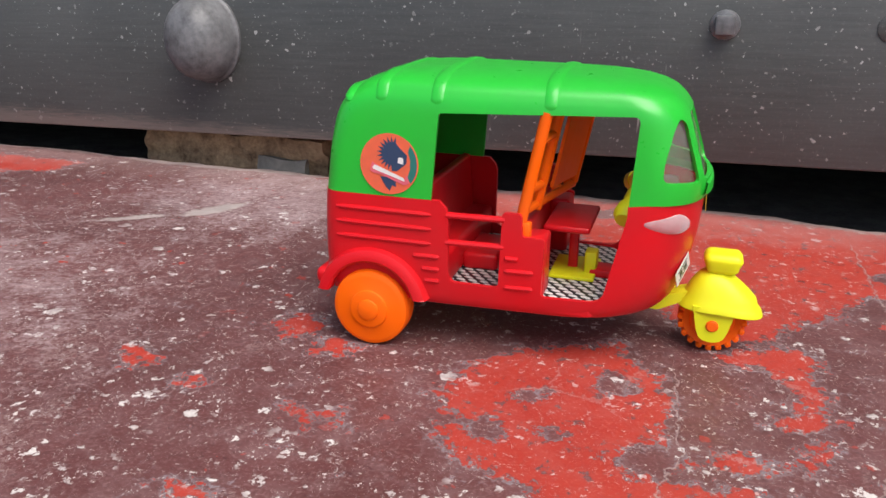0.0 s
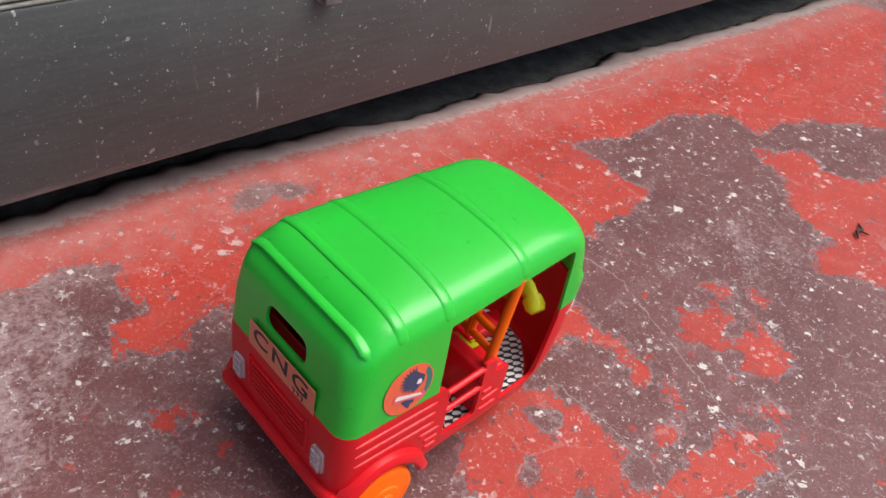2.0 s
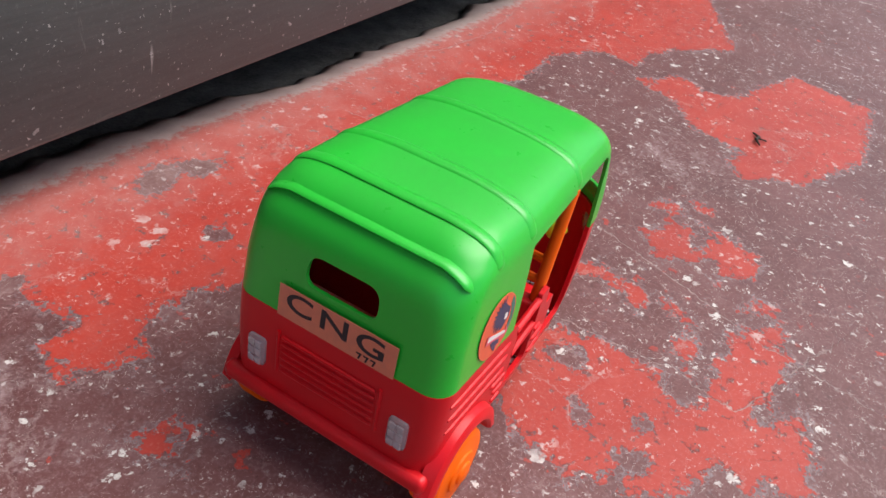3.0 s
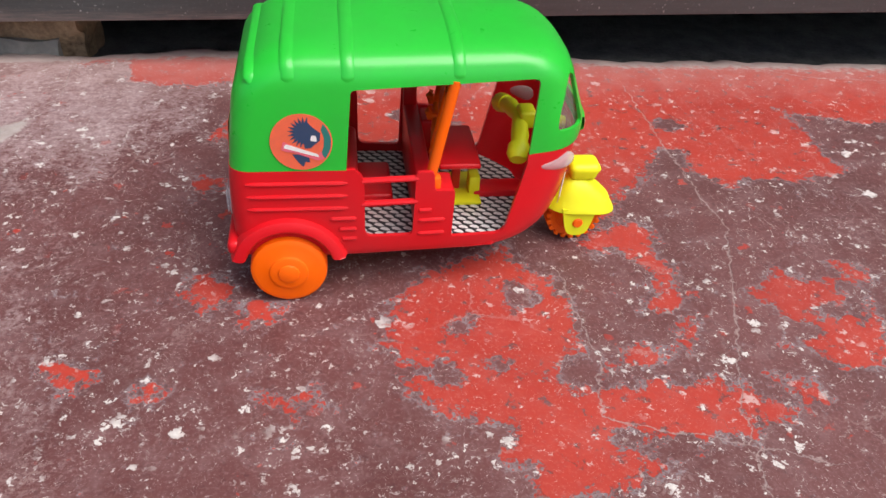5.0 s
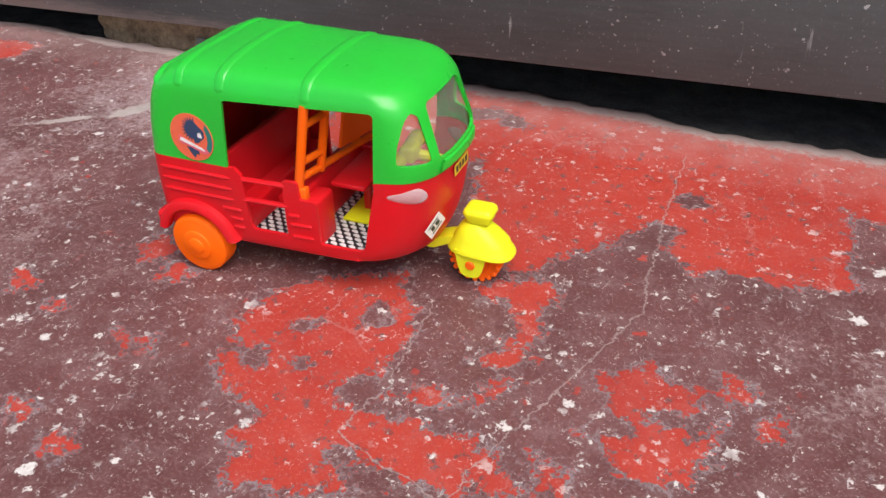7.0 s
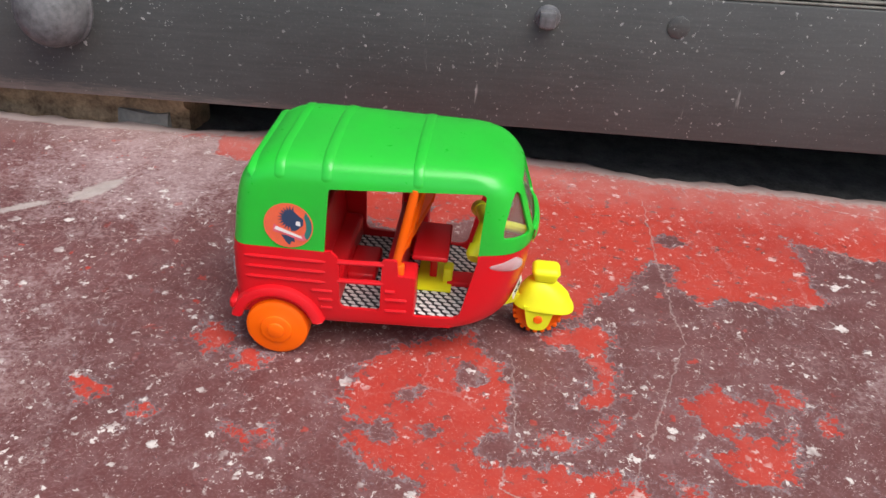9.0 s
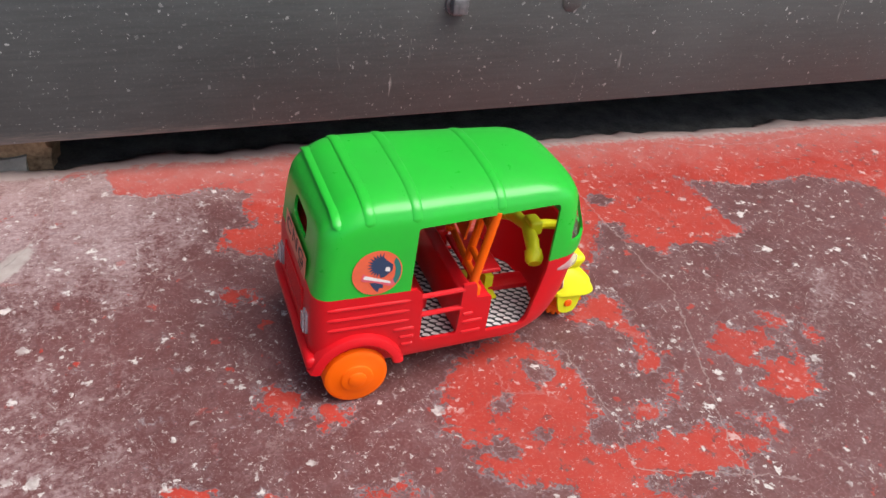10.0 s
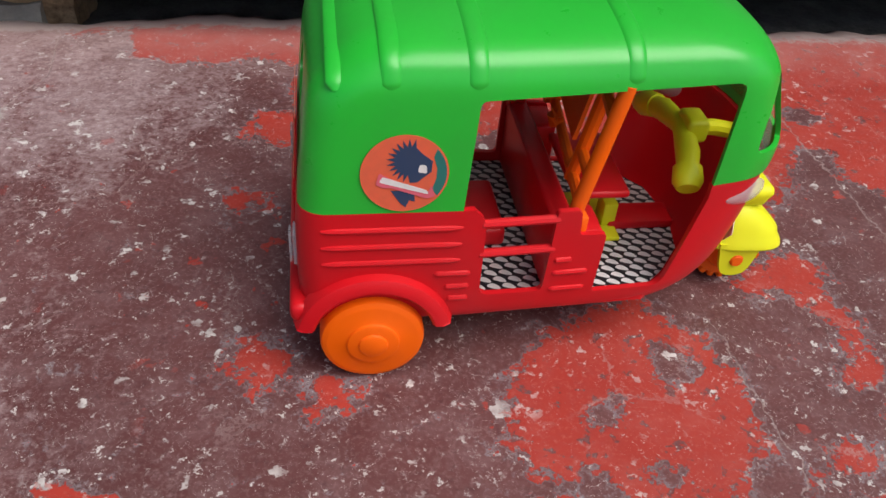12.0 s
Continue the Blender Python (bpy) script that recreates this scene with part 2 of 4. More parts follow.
    add = nodes.new("ShaderNodeVectorMath")
    add.operation = "MULTIPLY_ADD"
    links.new(wob.outputs["Color"], add.inputs[0])
    add.inputs[1].default_value = (0.010, 0.010, 0.010)
    links.new(v, add.inputs[2])
    total = None
    for scale, power, size, lo, hi in ((105.0, 3.0, 0.34, 0.45, 0.57), (230.0, 2.6, 0.37, 0.42, 0.55), (450.0, 2.7, 0.36, 0.42, 0.56), (900.0, 3.6, 0.34, 0.42, 0.58)):
        vo = node(nodes, "ShaderNodeTexVoronoi", Scale=scale, Randomness=1.0)
        links.new(add.outputs[0], vo.inputs["Vector"])
        s = nodes.new("ShaderNodeSeparateColor")
        links.new(vo.outputs["Color"], s.inputs[0])
        reach = math_node(nodes, links, "MULTIPLY", math_node(nodes, links, "POWER", s.outputs[0], power), size)
        f = math_node(nodes, links, "LESS_THAN", vo.outputs["Distance"], reach)
        where = ramp(nodes, links, noise_tex(nodes, links, 14 + scale * 0.10, 4, 0.65, v), [(lo, 0.0), (hi, 1.0)])
        f = math_node(nodes, links, "MULTIPLY", f, where)
        total = f if total is None else math_node(nodes, links, "MAXIMUM", total, f)
    thin = math_node(nodes, links, "SUBTRACT", 0.95, math_node(nodes, links, "MULTIPLY", paint, 0.40))
    base = mix(nodes, links, math_node(nodes, links, "MULTIPLY", total, thin), base, mix(nodes, links, fine, (0.40, 0.36, 0.34), (0.80, 0.76, 0.72)))
    # hairline crazing of the old coat
    hair = node(nodes, "ShaderNodeTexVoronoi", Scale=15.0, Randomness=1.0)
    hair.feature = "DISTANCE_TO_EDGE"
    links.new(add.outputs[0], hair.inputs["Vector"])
    thread = math_node(nodes, links, "MULTIPLY", math_node(nodes, links, "LESS_THAN", hair.outputs["Distance"], 0.006), ramp(nodes, links, noise_tex(nodes, links, 20, 3, 0.6, v), [(0.45, 0.0), (0.65, 0.4)]))
    base = mix(nodes, links, thread, base, (0.42, 0.32, 0.30))
    # cracks and plaster smears
    line = math_node(nodes, links, "ADD", attr("crack"), centred(120, 0.010, 5, 0.7))
    crack = ramp(nodes, links, math_node(nodes, links, "MULTIPLY", math_node(nodes, links, "ABSOLUTE", line), 100.0), [(0.015, 0.7), (0.05, 0.0)])
    base = mix(nodes, links, crack, base, (0.40, 0.30, 0.28))
    smear = ramp(nodes, links, math_node(nodes, links, "ADD", attr("plaster"), centred(190, 0.9, 6, 0.75)), [(0.40, 0.0), (0.56, 0.9)])
    base = mix(nodes, links, smear, base, mix(nodes, links, mid, (0.20, 0.16, 0.15), (0.58, 0.52, 0.48)))
    powder = ramp(nodes, links, math_node(nodes, links, "MULTIPLY", attr("dust"), math_node(nodes, links, "ADD", mid, 0.25)), [(0.25, 0.0), (1.0, 0.5)])
    base = mix(nodes, links, powder, base, (0.50, 0.34, 0.31))
    # near-black colour over the drop at the floor's back edge
    edge_dark = ramp(nodes, links, math_node(nodes, links, "ADD", attr("darkening"), centred(70, 0.7, 5, 0.7)), [(0.5, 0.0), (0.8, 0.85)])
    base = mix(nodes, links, edge_dark, base, (0.06, 0.055, 0.055))
    links.new(base, b.inputs["Base Color"])
    b.inputs["Specular IOR Level"].default_value = 0.36
    links.new(ramp(nodes, links, mid, [(0.3, 0.42), (0.75, 0.66)]), b.inputs["Roughness"])
    h = math_node(nodes, links, "ADD", math_node(nodes, links, "MULTIPLY", paint, 0.30), math_node(nodes, links, "MULTIPLY", mid, 0.5))
    h = math_node(nodes, links, "SUBTRACT", h, math_node(nodes, links, "MULTIPLY", crack, 0.6))
    h = math_node(nodes, links, "ADD", h, math_node(nodes, links, "MULTIPLY", fine, 0.12))
    bump(nodes, links, b, h, 0.0006)
    return m


FLOOR = floor_material()


# ---- mesh helpers ----
def finish(ob, smooth=True, angle=35):
    if smooth:
        me = ob.data
        me.shade_smooth()
        me.set_sharp_from_angle(angle=radians(angle))
    return ob


def mesh_of(name, bm, mat):
    me = bpy.data.meshes.new(name)
    bmesh.ops.recalc_face_normals(bm, faces=bm.faces)
    bm.to_mesh(me)
    bm.free()
    me.materials.append(mat)
    return me


def part(name, bm, mat, parent, label="", smooth=True):
    me = bm if isinstance(bm, bpy.types.Mesh) else mesh_of(name, bm, mat)
    ob = new(name, me)
    ob.parent = parent
    if label:
        tagged(ob, label)
    return finish(ob, smooth)


def thing(name, x, y, z, label, category, rz=0, **tags):
    ob = new(name)
    ob.empty_display_size = 0.02
    ob.matrix_basis = pose(x, y, z, 0, 0, rz)
    return tagged(ob, label, category, **tags)


def box(lo, hi, bevel=0.0, segments=2, bm=None):
    bm = bm or bmesh.new()
    made = bmesh.ops.create_cube(bm, size=1.0)["verts"]
    lo, hi = Vector(lo), Vector(hi)
    for v in made:
        v.co = Vector(((v.co[i] + 0.5) * (hi[i] - lo[i]) + lo[i] for i in range(3)))
    if bevel:
        edges = list({e for v in made for e in v.link_edges})
        bmesh.ops.bevel(bm, geom=edges, offset=bevel, segments=segments, profile=0.5, affect="EDGES")
    return bm


def rod(points, radius, sides=10, bm=None, flat=1.0):
    """A round bar along points, with closed ends."""
    bm = bm or bmesh.new()
    pts = [Vector(p) for p in points]
    rings = []
    for i, p in enumerate(pts):
        d = (pts[min(i + 1, len(pts) - 1)] - pts[max(i - 1, 0)]).normalized()
        a = d.orthogonal().normalized() if abs(d.z) > 0.98 else d.cross(Vector((0, 0, 1))).normalized()
        c = a.cross(d)
        r = radius[i] if isinstance(radius, (list, tuple)) else radius
        rings.append([bm.verts.new(p + r * (math.cos(k) * a + flat * math.sin(k) * c)) for k in (2 * math.pi * j / sides for j in range(sides))])
    for one, two in zip(rings, rings[1:]):
        for j in range(sides):
            bm.faces.new((one[j], one[(j + 1) % sides], two[(j + 1) % sides], two[j]))
    bm.faces.new(rings[0])
    bm.faces.new(rings[-1])
    return bm


def turned(profile, sides=40, axis="y", centre=(0, 0, 0), bm=None):
    """A turned solid: profile of (distance along the axis, radius)."""
    bm = bm or bmesh.new()
    rings = []
    for d, r in profile:
        ring = []
        for j in range(sides):
            k = 2 * math.pi * j / sides
            a, c = r * math.cos(k), r * math.sin(k)
            p = {"y": (a, d, c), "x": (d, a, c), "z": (a, c, d)}[axis]
            ring.append(bm.verts.new(Vector(p) + Vector(centre)))
        rings.append(ring)
    for one, two in zip(rings, rings[1:]):
        for j in range(sides):
            bm.faces.new((one[j], one[(j + 1) % sides], two[(j + 1) % sides], two[j]))
    bm.faces.new(rings[0])
    bm.faces.new(rings[-1])
    return bm


def prism(outline, direction, start, end, right, up, bm=None):
    """The outline of (a, b) laid on the axes right and up, pushed along direction from start to end."""
    bm = bm or bmesh.new()
    d, r, u = Vector(direction), Vector(right), Vector(up)
    one = [bm.verts.new(a * r + c * u + start * d) for a, c in outline]
    two = [bm.verts.new(a * r + c * u + end * d) for a, c in outline]
    for i in range(len(one)):
        j = (i + 1) % len(one)
        bm.faces.new((one[i], one[j], two[j], two[i]))
    bm.faces.new(one)
    bm.faces.new(two[::-1])
    return bm


def rounded(corners, radius, steps=4):
    """A polygon with its corners rounded; radius: one for all or one each."""
    out, n = [], len(corners)
    for i, c in enumerate(corners):
        r = radius[i] if isinstance(radius, (list, tuple)) else radius
        p, a, z = Vector(c), Vector(corners[i - 1]), Vector(corners[(i + 1) % n])
        if r <= 0:
            out.append(tuple(p))
            continue
        da, dz = (a - p), (z - p)
        s, e = p + da.normalized() * min(r, da.length * 0.45), p + dz.normalized() * min(r, dz.length * 0.45)
        for k in range(steps + 1):
            t = k / steps
            q = (1 - t) ** 2 * s + 2 * t * (1 - t) * p + t * t * e
            out.append(tuple(q))
    return out


def evaluated(ob):
    graph = bpy.context.evaluated_depsgraph_get()
    graph.update()
    me = bpy.data.meshes.new_from_object(ob.evaluated_get(graph))
    return me


def carved(name, bm, mat, cutters, thickness=0.0):
    """The mesh of bm, given thickness inwards, with the cutters taken out of it."""
    ob = new(name, mesh_of(name, bm, mat))
    if thickness:
        s = ob.modifiers.new("wall", "SOLIDIFY")
        s.thickness, s.offset = thickness, -1.0
        s.use_even_offset = False
    tools = []
    for c in cutters:
        t = new("cutter", mesh_of("cutter", c, mat))
        tools.append(t)
        k = ob.modifiers.new("cut", "BOOLEAN")
        k.operation, k.object, k.solver = "DIFFERENCE", t, "EXACT"
    me = evaluated(ob)
    me.name = name
    for o in [ob, *tools]:
        old = o.data
        bpy.data.objects.remove(o)
        bpy.data.meshes.remove(old)
    return me


# ---- floor, door and recess ----
EDGE_Y = 0.218

# outlines of the worn red coat, on the floor plan
PAINT_MIDDLE = [(-0.017, -0.053), (-0.024, -0.039), (-0.022, -0.021), (-0.012, -0.006), (-0.002, 0.004), (0.009, 0.009), (0.027, 0.017), (0.031, 0.007), (0.042, -0.005), (0.047, -0.019), (0.047, -0.032), (0.045, -0.043), (0.040, -0.050), (0.037, -0.053), (0.035, -0.059), (0.039, -0.065), (0.047, -0.066), (0.059, -0.066), (0.072, -0.064), (0.082, -0.063), (0.095, -0.064), (0.102, -0.065), (0.105, -0.073), (0.113, -0.077), (0.109, -0.081), (0.099, -0.082), (0.094, -0.087), (0.077, -0.088), (0.066, -0.097), (0.042, -0.106), (0.026, -0.111), (0.020, -0.106), (0.018, -0.095), (0.011, -0.093), (0.015, -0.086), (0.014, -0.080), (0.004, -0.077), (-0.006, -0.071), (-0.017, -0.062)]
PAINT_ARC = [(0.051, -0.057), (0.054, -0.052), (0.063, -0.048), (0.072, -0.047), (0.080, -0.049), (0.072, -0.052), (0.064, -0.052), (0.056, -0.057)]
PAINT_DAB = [(0.085, -0.044), (0.086, -0.036), (0.092, -0.032), (0.091, -0.041), (0.088, -0.047)]
PAINT_BY_FRONT_WHEEL = [(0.060, 0.018), (0.075, 0.029), (0.084, 0.033), (0.096, 0.032), (0.095, 0.018), (0.092, 0.011), (0.097, -0.000), (0.094, -0.009), (0.099, -0.017), (0.091, -0.024), (0.078, -0.025), (0.085, -0.015), (0.089, -0.003), (0.082, 0.008), (0.079, 0.016), (0.069, 0.015)]
PAINT_ISLAND = [(0.123, -0.015), (0.132, -0.013), (0.141, -0.002), (0.149, -0.008), (0.162, -0.010), (0.160, -0.020), (0.156, -0.027), (0.161, -0.037), (0.171, -0.023), (0.169, -0.041), (0.162, -0.055), (0.152, -0.058), (0.142, -0.058), (0.137, -0.052), (0.128, -0.044), (0.143, -0.042), (0.142, -0.036), (0.133, -0.032), (0.131, -0.024)]
PAINT_LOWER_DAB = [(0.112, -0.063), (0.122, -0.067), (0.129, -0.063), (0.127, -0.073), (0.120, -0.077), (0.115, -0.072)]
PAINT_SPLINTER = [(0.168, 0.004), (0.175, 0.003), (0.181, -0.006), (0.176, -0.011), (0.171, -0.010)]
PAINT_CORNER_DAB = [(0.182, -0.017), (0.190, -0.013), (0.190, -0.024), (0.184, -0.024)]
CHIP_A = [(-0.102, -0.005), (-0.096, 0.001), (-0.084, -0.001), (-0.080, -0.010), (-0.090, -0.020), (-0.098, -0.012)]
CHIP_B = [(-0.079, -0.017), (-0.070, -0.014), (-0.063, -0.019), (-0.064, -0.026), (-0.074, -0.027)]
CHIP_C = [(-0.141, -0.047), (-0.136, -0.043), (-0.126, -0.046), (-0.122, -0.053), (-0.128, -0.057)]
CHIP_D = [(-0.107, -0.062), (-0.105, -0.057), (-0.099, -0.059), (-0.100, -0.063)]
CHIP_E = [(-0.067, -0.064), (-0.058, -0.064), (-0.049, -0.061), (-0.048, -0.067), (-0.056, -0.073)]
CHIP_F = [(-0.076, -0.112), (-0.069, -0.110), (-0.063, -0.110), (-0.065, -0.117), (-0.071, -0.117)]
CHIP_G = [(-0.050, -0.120), (-0.045, -0.115), (-0.037, -0.119), (-0.038, -0.124), (-0.044, -0.125)]
CHIP_H = [(-0.106, 0.069), (-0.100, 0.076), (-0.092, 0.073), (-0.090, 0.066), (-0.097, 0.062)]
PAINT_DOORSIDE = [(-0.015, 0.253), (0.210, 0.234), (0.210, 0.075), (0.197, 0.072), (0.184, 0.068), (0.167, 0.073), (0.149, 0.064), (0.140, 0.070), (0.132, 0.082), (0.135, 0.100), (0.126, 0.102), (0.117, 0.098), (0.110, 0.078), (0.098, 0.064), (0.085, 0.054), (0.084, 0.042), (0.070, 0.035), (0.046, 0.047)]
PAINT_BEHIND = [(-0.186, 0.197), (-0.162, 0.207), (-0.156, 0.181), (-0.138, 0.172), (-0.117, 0.174), (-0.095, 0.178), (-0.081, 0.167), (-0.086, 0.148), (-0.078, 0.134), (-0.098, 0.129), (-0.104, 0.114), (-0.088, 0.105), (-0.077, 0.103), (-0.066, 0.116), (-0.048, 0.117), (-0.021, 0.106), (0.022, 0.131), (0.111, 0.153), (0.257, 0.171), (0.277, 0.193), (0.278, 0.240), (-0.100, 0.240), (-0.190, 0.215)]
PAINT_DOORSIDE_FAR = [(0.168, 0.158), (0.224, 0.138), (0.251, 0.128), (0.278, 0.131), (0.308, 0.134), (0.350, 0.113), (0.346, 0.086), (0.375, 0.086), (0.407, 0.076), (0.454, 0.041), (0.709, 0.169), (0.686, 0.200), (0.488, 0.204), (0.340, 0.210), (0.215, 0.209)]
PAINT_FAR_END = [(0.323, 0.076), (0.340, 0.061), (0.359, 0.055), (0.347, 0.032), (0.356, 0.012), (0.440, -0.010), (0.430, -0.070), (0.330, -0.080), (0.262, -0.055), (0.251, -0.037), (0.240, -0.026), (0.253, -0.014), (0.277, -0.016), (0.280, 0.001), (0.283, 0.019), (0.314, 0.045)]
PAINT_CORNER = [(-0.430, 0.179), (-0.353, 0.181), (-0.355, 0.153), (-0.386, 0.137)]
RED_COAT = [PAINT_MIDDLE, PAINT_ARC, PAINT_DAB, PAINT_BY_FRONT_WHEEL, PAINT_ISLAND, PAINT_LOWER_DAB, PAINT_SPLINTER, PAINT_CORNER_DAB, CHIP_A, CHIP_B, CHIP_C, CHIP_D, CHIP_E, CHIP_F, CHIP_G, CHIP_H, PAINT_DOORSIDE, PAINT_BEHIND, PAINT_DOORSIDE_FAR, PAINT_FAR_END, PAINT_CORNER]
# bare places within it: x, y, half length, half width, turn
BARE = [
    (0.030, -0.014, 0.009, 0.007, -80), (-0.005, -0.055, 0.008, 0.006, -45), (0.052, -0.088, 0.006, 0.004, 10), (0.065, -0.093, 0.010, 0.006, 15), (0.015, -0.052, 0.005, 0.003, 0), (0.006, -0.030, 0.007, 0.004, 30), (0.138, 0.127, 0.010, 0.007, 0), (0.137, -0.038, 0.008, 0.005, 40),
    (0.002, 0.186, 0.015, 0.008, 20), (0.024, 0.181, 0.012, 0.007, -20), (-0.010, 0.137, 0.006, 0.005, 0), (0.068, -0.093, 0.009, 0.006, 30),
    (0.154, -0.027, 0.008, 0.004, 0), (0.300, 0.090, 0.030, 0.010, -10),
]
CRACKS = [
    [(0.125, 0.172), (0.126, 0.104), (0.129, 0.060), (0.131, 0.028), (0.114, -0.024), (0.097, -0.072), (0.088, -0.12)],
    [(0.219, 0.203), (0.243, 0.189), (0.30, 0.184), (0.37, 0.196)],
    [(-0.194, 0.214), (-0.188, 0.160), (-0.200, 0.130), (-0.216, 0.100), (-0.29, 0.05)],
    [(0.048, 0.000), (0.052, -0.050), (0.046, -0.078), (0.115, -0.100)],
]
PLASTER_SMEARS = [(-0.207, 0.114, 0.018, 0.006, 58), (-0.240, 0.085, 0.016, 0.003, 36), (-0.27, 0.210, 0.080, 0.011, 0)]


def ellipse_depth(X, Y, rows):
    """How deep each place lies inside the nearest of the ellipses, in metres; outside it is negative."""
    best = np.full(X.shape, -0.05)
    for x, y, a, c, turn in rows:
        k = radians(turn)
        u, w = (X - x) * math.cos(k) + (Y - y) * math.sin(k), -(X - x) * math.sin(k) + (Y - y) * math.cos(k)
        r = np.sqrt((u / a) ** 2 + (w / c) ** 2)
        best = np.maximum(best, (1 - r) * min(a, c))
    return best


def coat_depth(X, Y, outlines):
    """How deep each place lies inside the outlines, in metres; outside it is negative."""
    best = np.full(X.shape, -0.05)
    for pts in outlines:
        inside, near = np.zeros(X.shape, bool), np.full(X.shape, 1.0)
        for (ax, ay), (cx, cy) in zip(pts, pts[1:] + pts[:1]):
            dx, dy = cx - ax, cy - ay
            t = np.clip(((X - ax) * dx + (Y - ay) * dy) / (dx * dx + dy * dy + 1e-12), 0, 1)
            near = np.minimum(near, np.hypot(X - ax - t * dx, Y - ay - t * dy))
            if dy:
                inside ^= ((ay > Y) != (cy > Y)) & (X < ax + (Y - ay) * dx / dy)
        best = np.maximum(best, np.where(inside, near, -near))
    return best


def line_side(X, Y, lines):
    """Signed distance to the nearest of the lines."""
    best = np.full(X.shape, 1.0)
    for pts in lines:
        for (ax, ay), (cx, cy) in zip(pts, pts[1:]):
            dx, dy = cx - ax, cy - ay
            n2 = dx * dx + dy * dy
            t = np.clip(((X - ax) * dx + (Y - ay) * dy) / n2, 0, 1)
            d = np.hypot(X - ax - t * dx, Y - ay - t * dy) * np.where((X - ax) * dy - (Y - ay) * dx > 0, 1, -1)
            best = np.where(np.abs(d) < np.abs(best), d, best)
    return best


def build_floor():
    xs = np.r_[-6, -3, -1.6, -1.0, -0.7, np.arange(-0.52, -0.2, 0.004), np.arange(-0.2, 0.22, 0.002), np.arange(0.22, 0.72, 0.004), 0.9, 1.2, 1.8, 3, 6]
    ys = np.r_[-8, -4, -2, -1.2, -0.7, -0.45, np.arange(-0.30, -0.13, 0.004), np.arange(-0.13, 0.13, 0.002), np.arange(0.13, EDGE_Y - 0.002, 0.004), EDGE_Y]
    X, Y = np.meshgrid(xs, ys)
    Z = np.zeros_like(X)
    inner = (np.abs(X) < 0.8) & (Y > -0.5)
    for i, j in zip(*np.nonzero(inner)):
        Z[i, j] = 0.0007 * noise.noise((X[i, j] * 9, Y[i, j] * 9, 3.0)) + 0.0003 * noise.noise((X[i, j] * 45, Y[i, j] * 45, 7.0))
    # level where the toy's wheels stand
    calm = np.clip((np.hypot((X + 0.005) / 0.11, (Y - 0.026) / 0.075) - 0.9) * 4, 0, 1)
    Z = Z * calm - 0.0003 * (1 - calm)
    chip = np.array([[0.006 * noise.noise((x * 22, 1.5, 0.3)) + 0.004 * noise.noise((x * 90, 4.5, 0.3)) for x in xs]])
    chip = chip + 0.010 * np.clip((xs + 0.19) / 0.05, 0, 1) * np.clip((0.16 - xs) / 0.12, 0, 1)
    last = np.clip((Y - (EDGE_Y - 0.03)) / 0.03, 0, 1)
    Yw = Y + chip * last
    Z = Z - 0.003 * last ** 3
    # the broken edge drops into the recess under the door
    X, Yw, Z = np.vstack([X, X[-1:], X[-1:]]), np.vstack([Yw, Yw[-1:] + 0.009 + 0.4 * chip, Yw[-1:] + 0.012 + 0.4 * chip]), np.vstack([Z, Z[-1:] - 0.004, Z[-1:] - 0.03])
    Y = np.vstack([Y, Y[-1:] + 0.006, Y[-1:] + 0.008])
    h, w = X.shape
    verts = np.stack([X, Yw, Z], -1).reshape(-1, 3)
    idx = np.arange(h * w).reshape(h, w)
    faces = np.stack([idx[:-1, :-1], idx[:-1, 1:], idx[1:, 1:], idx[1:, :-1]], -1).reshape(-1, 4)
    me = bpy.data.meshes.new("floor")
    me.from_pydata(verts.tolist(), [], faces.tolist())
    me.materials.append(FLOOR)
    red = coat_depth(X, Y, RED_COAT)
    bare = ellipse_depth(X, Y, BARE)
    red = np.clip(red, -0.0078, 0.0070)
    paint = np.where(bare > -0.004, np.minimum(red, -bare * 1.6), red)
    plaster = np.clip(0.5 + ellipse_depth(X, Y, PLASTER_SMEARS) * 90, -0.5, 0.9)
    wide = 0.020 + 0.012 * np.clip((X - 0.05) / 0.15, 0, 1)
    strip = np.clip(1.1 - np.abs(Y - (EDGE_Y - 0.003)) / wide, 0, 1)
    plaster = np.maximum(plaster, strip * 0.68)
    dust = np.clip((Y - 0.12) / 0.09, 0, 1)
    # paler floor on the left: whitish film, plus sheen put into the colour
    pale = np.clip(0.90 - np.hypot((X + 0.19) / 0.10, (Y - 0.15) / 0.10) * 0.50, 0, 0.70)
    pale = np.maximum(pale, np.clip(0.78 - np.hypot((X + 0.27) / 0.13, (Y + 0.05) / 0.13) * 0.35, 0, 0.6))
    pale = np.maximum(pale, np.clip(0.55 - np.hypot((X - 0.23) / 0.09, (Y - 0.01) / 0.07) * 0.3, 0, 0.5))
    # rises to full on the rows that drop into the recess
    darkening = np.clip((Y - (EDGE_Y - 0.001)) / 0.004, 0, 1)
    for name, values in (("paint", paint), ("crack", line_side(X, Y, CRACKS)), ("plaster", plaster), ("pale", pale), ("dust", dust), ("darkening", darkening)):
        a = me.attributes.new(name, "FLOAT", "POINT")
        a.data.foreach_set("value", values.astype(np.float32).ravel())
    ob = new("floor", me)
    me.shade_smooth()
    return tagged(ob, "worn red painted cement floor with maroon bare patches", "floor", kind="structure")


build_floor()


def structure(name, bm, mat, label, category, smooth=True):
    return finish(tagged(new(name, mesh_of(name, bm, mat)), label, category, kind="structure"), smooth)


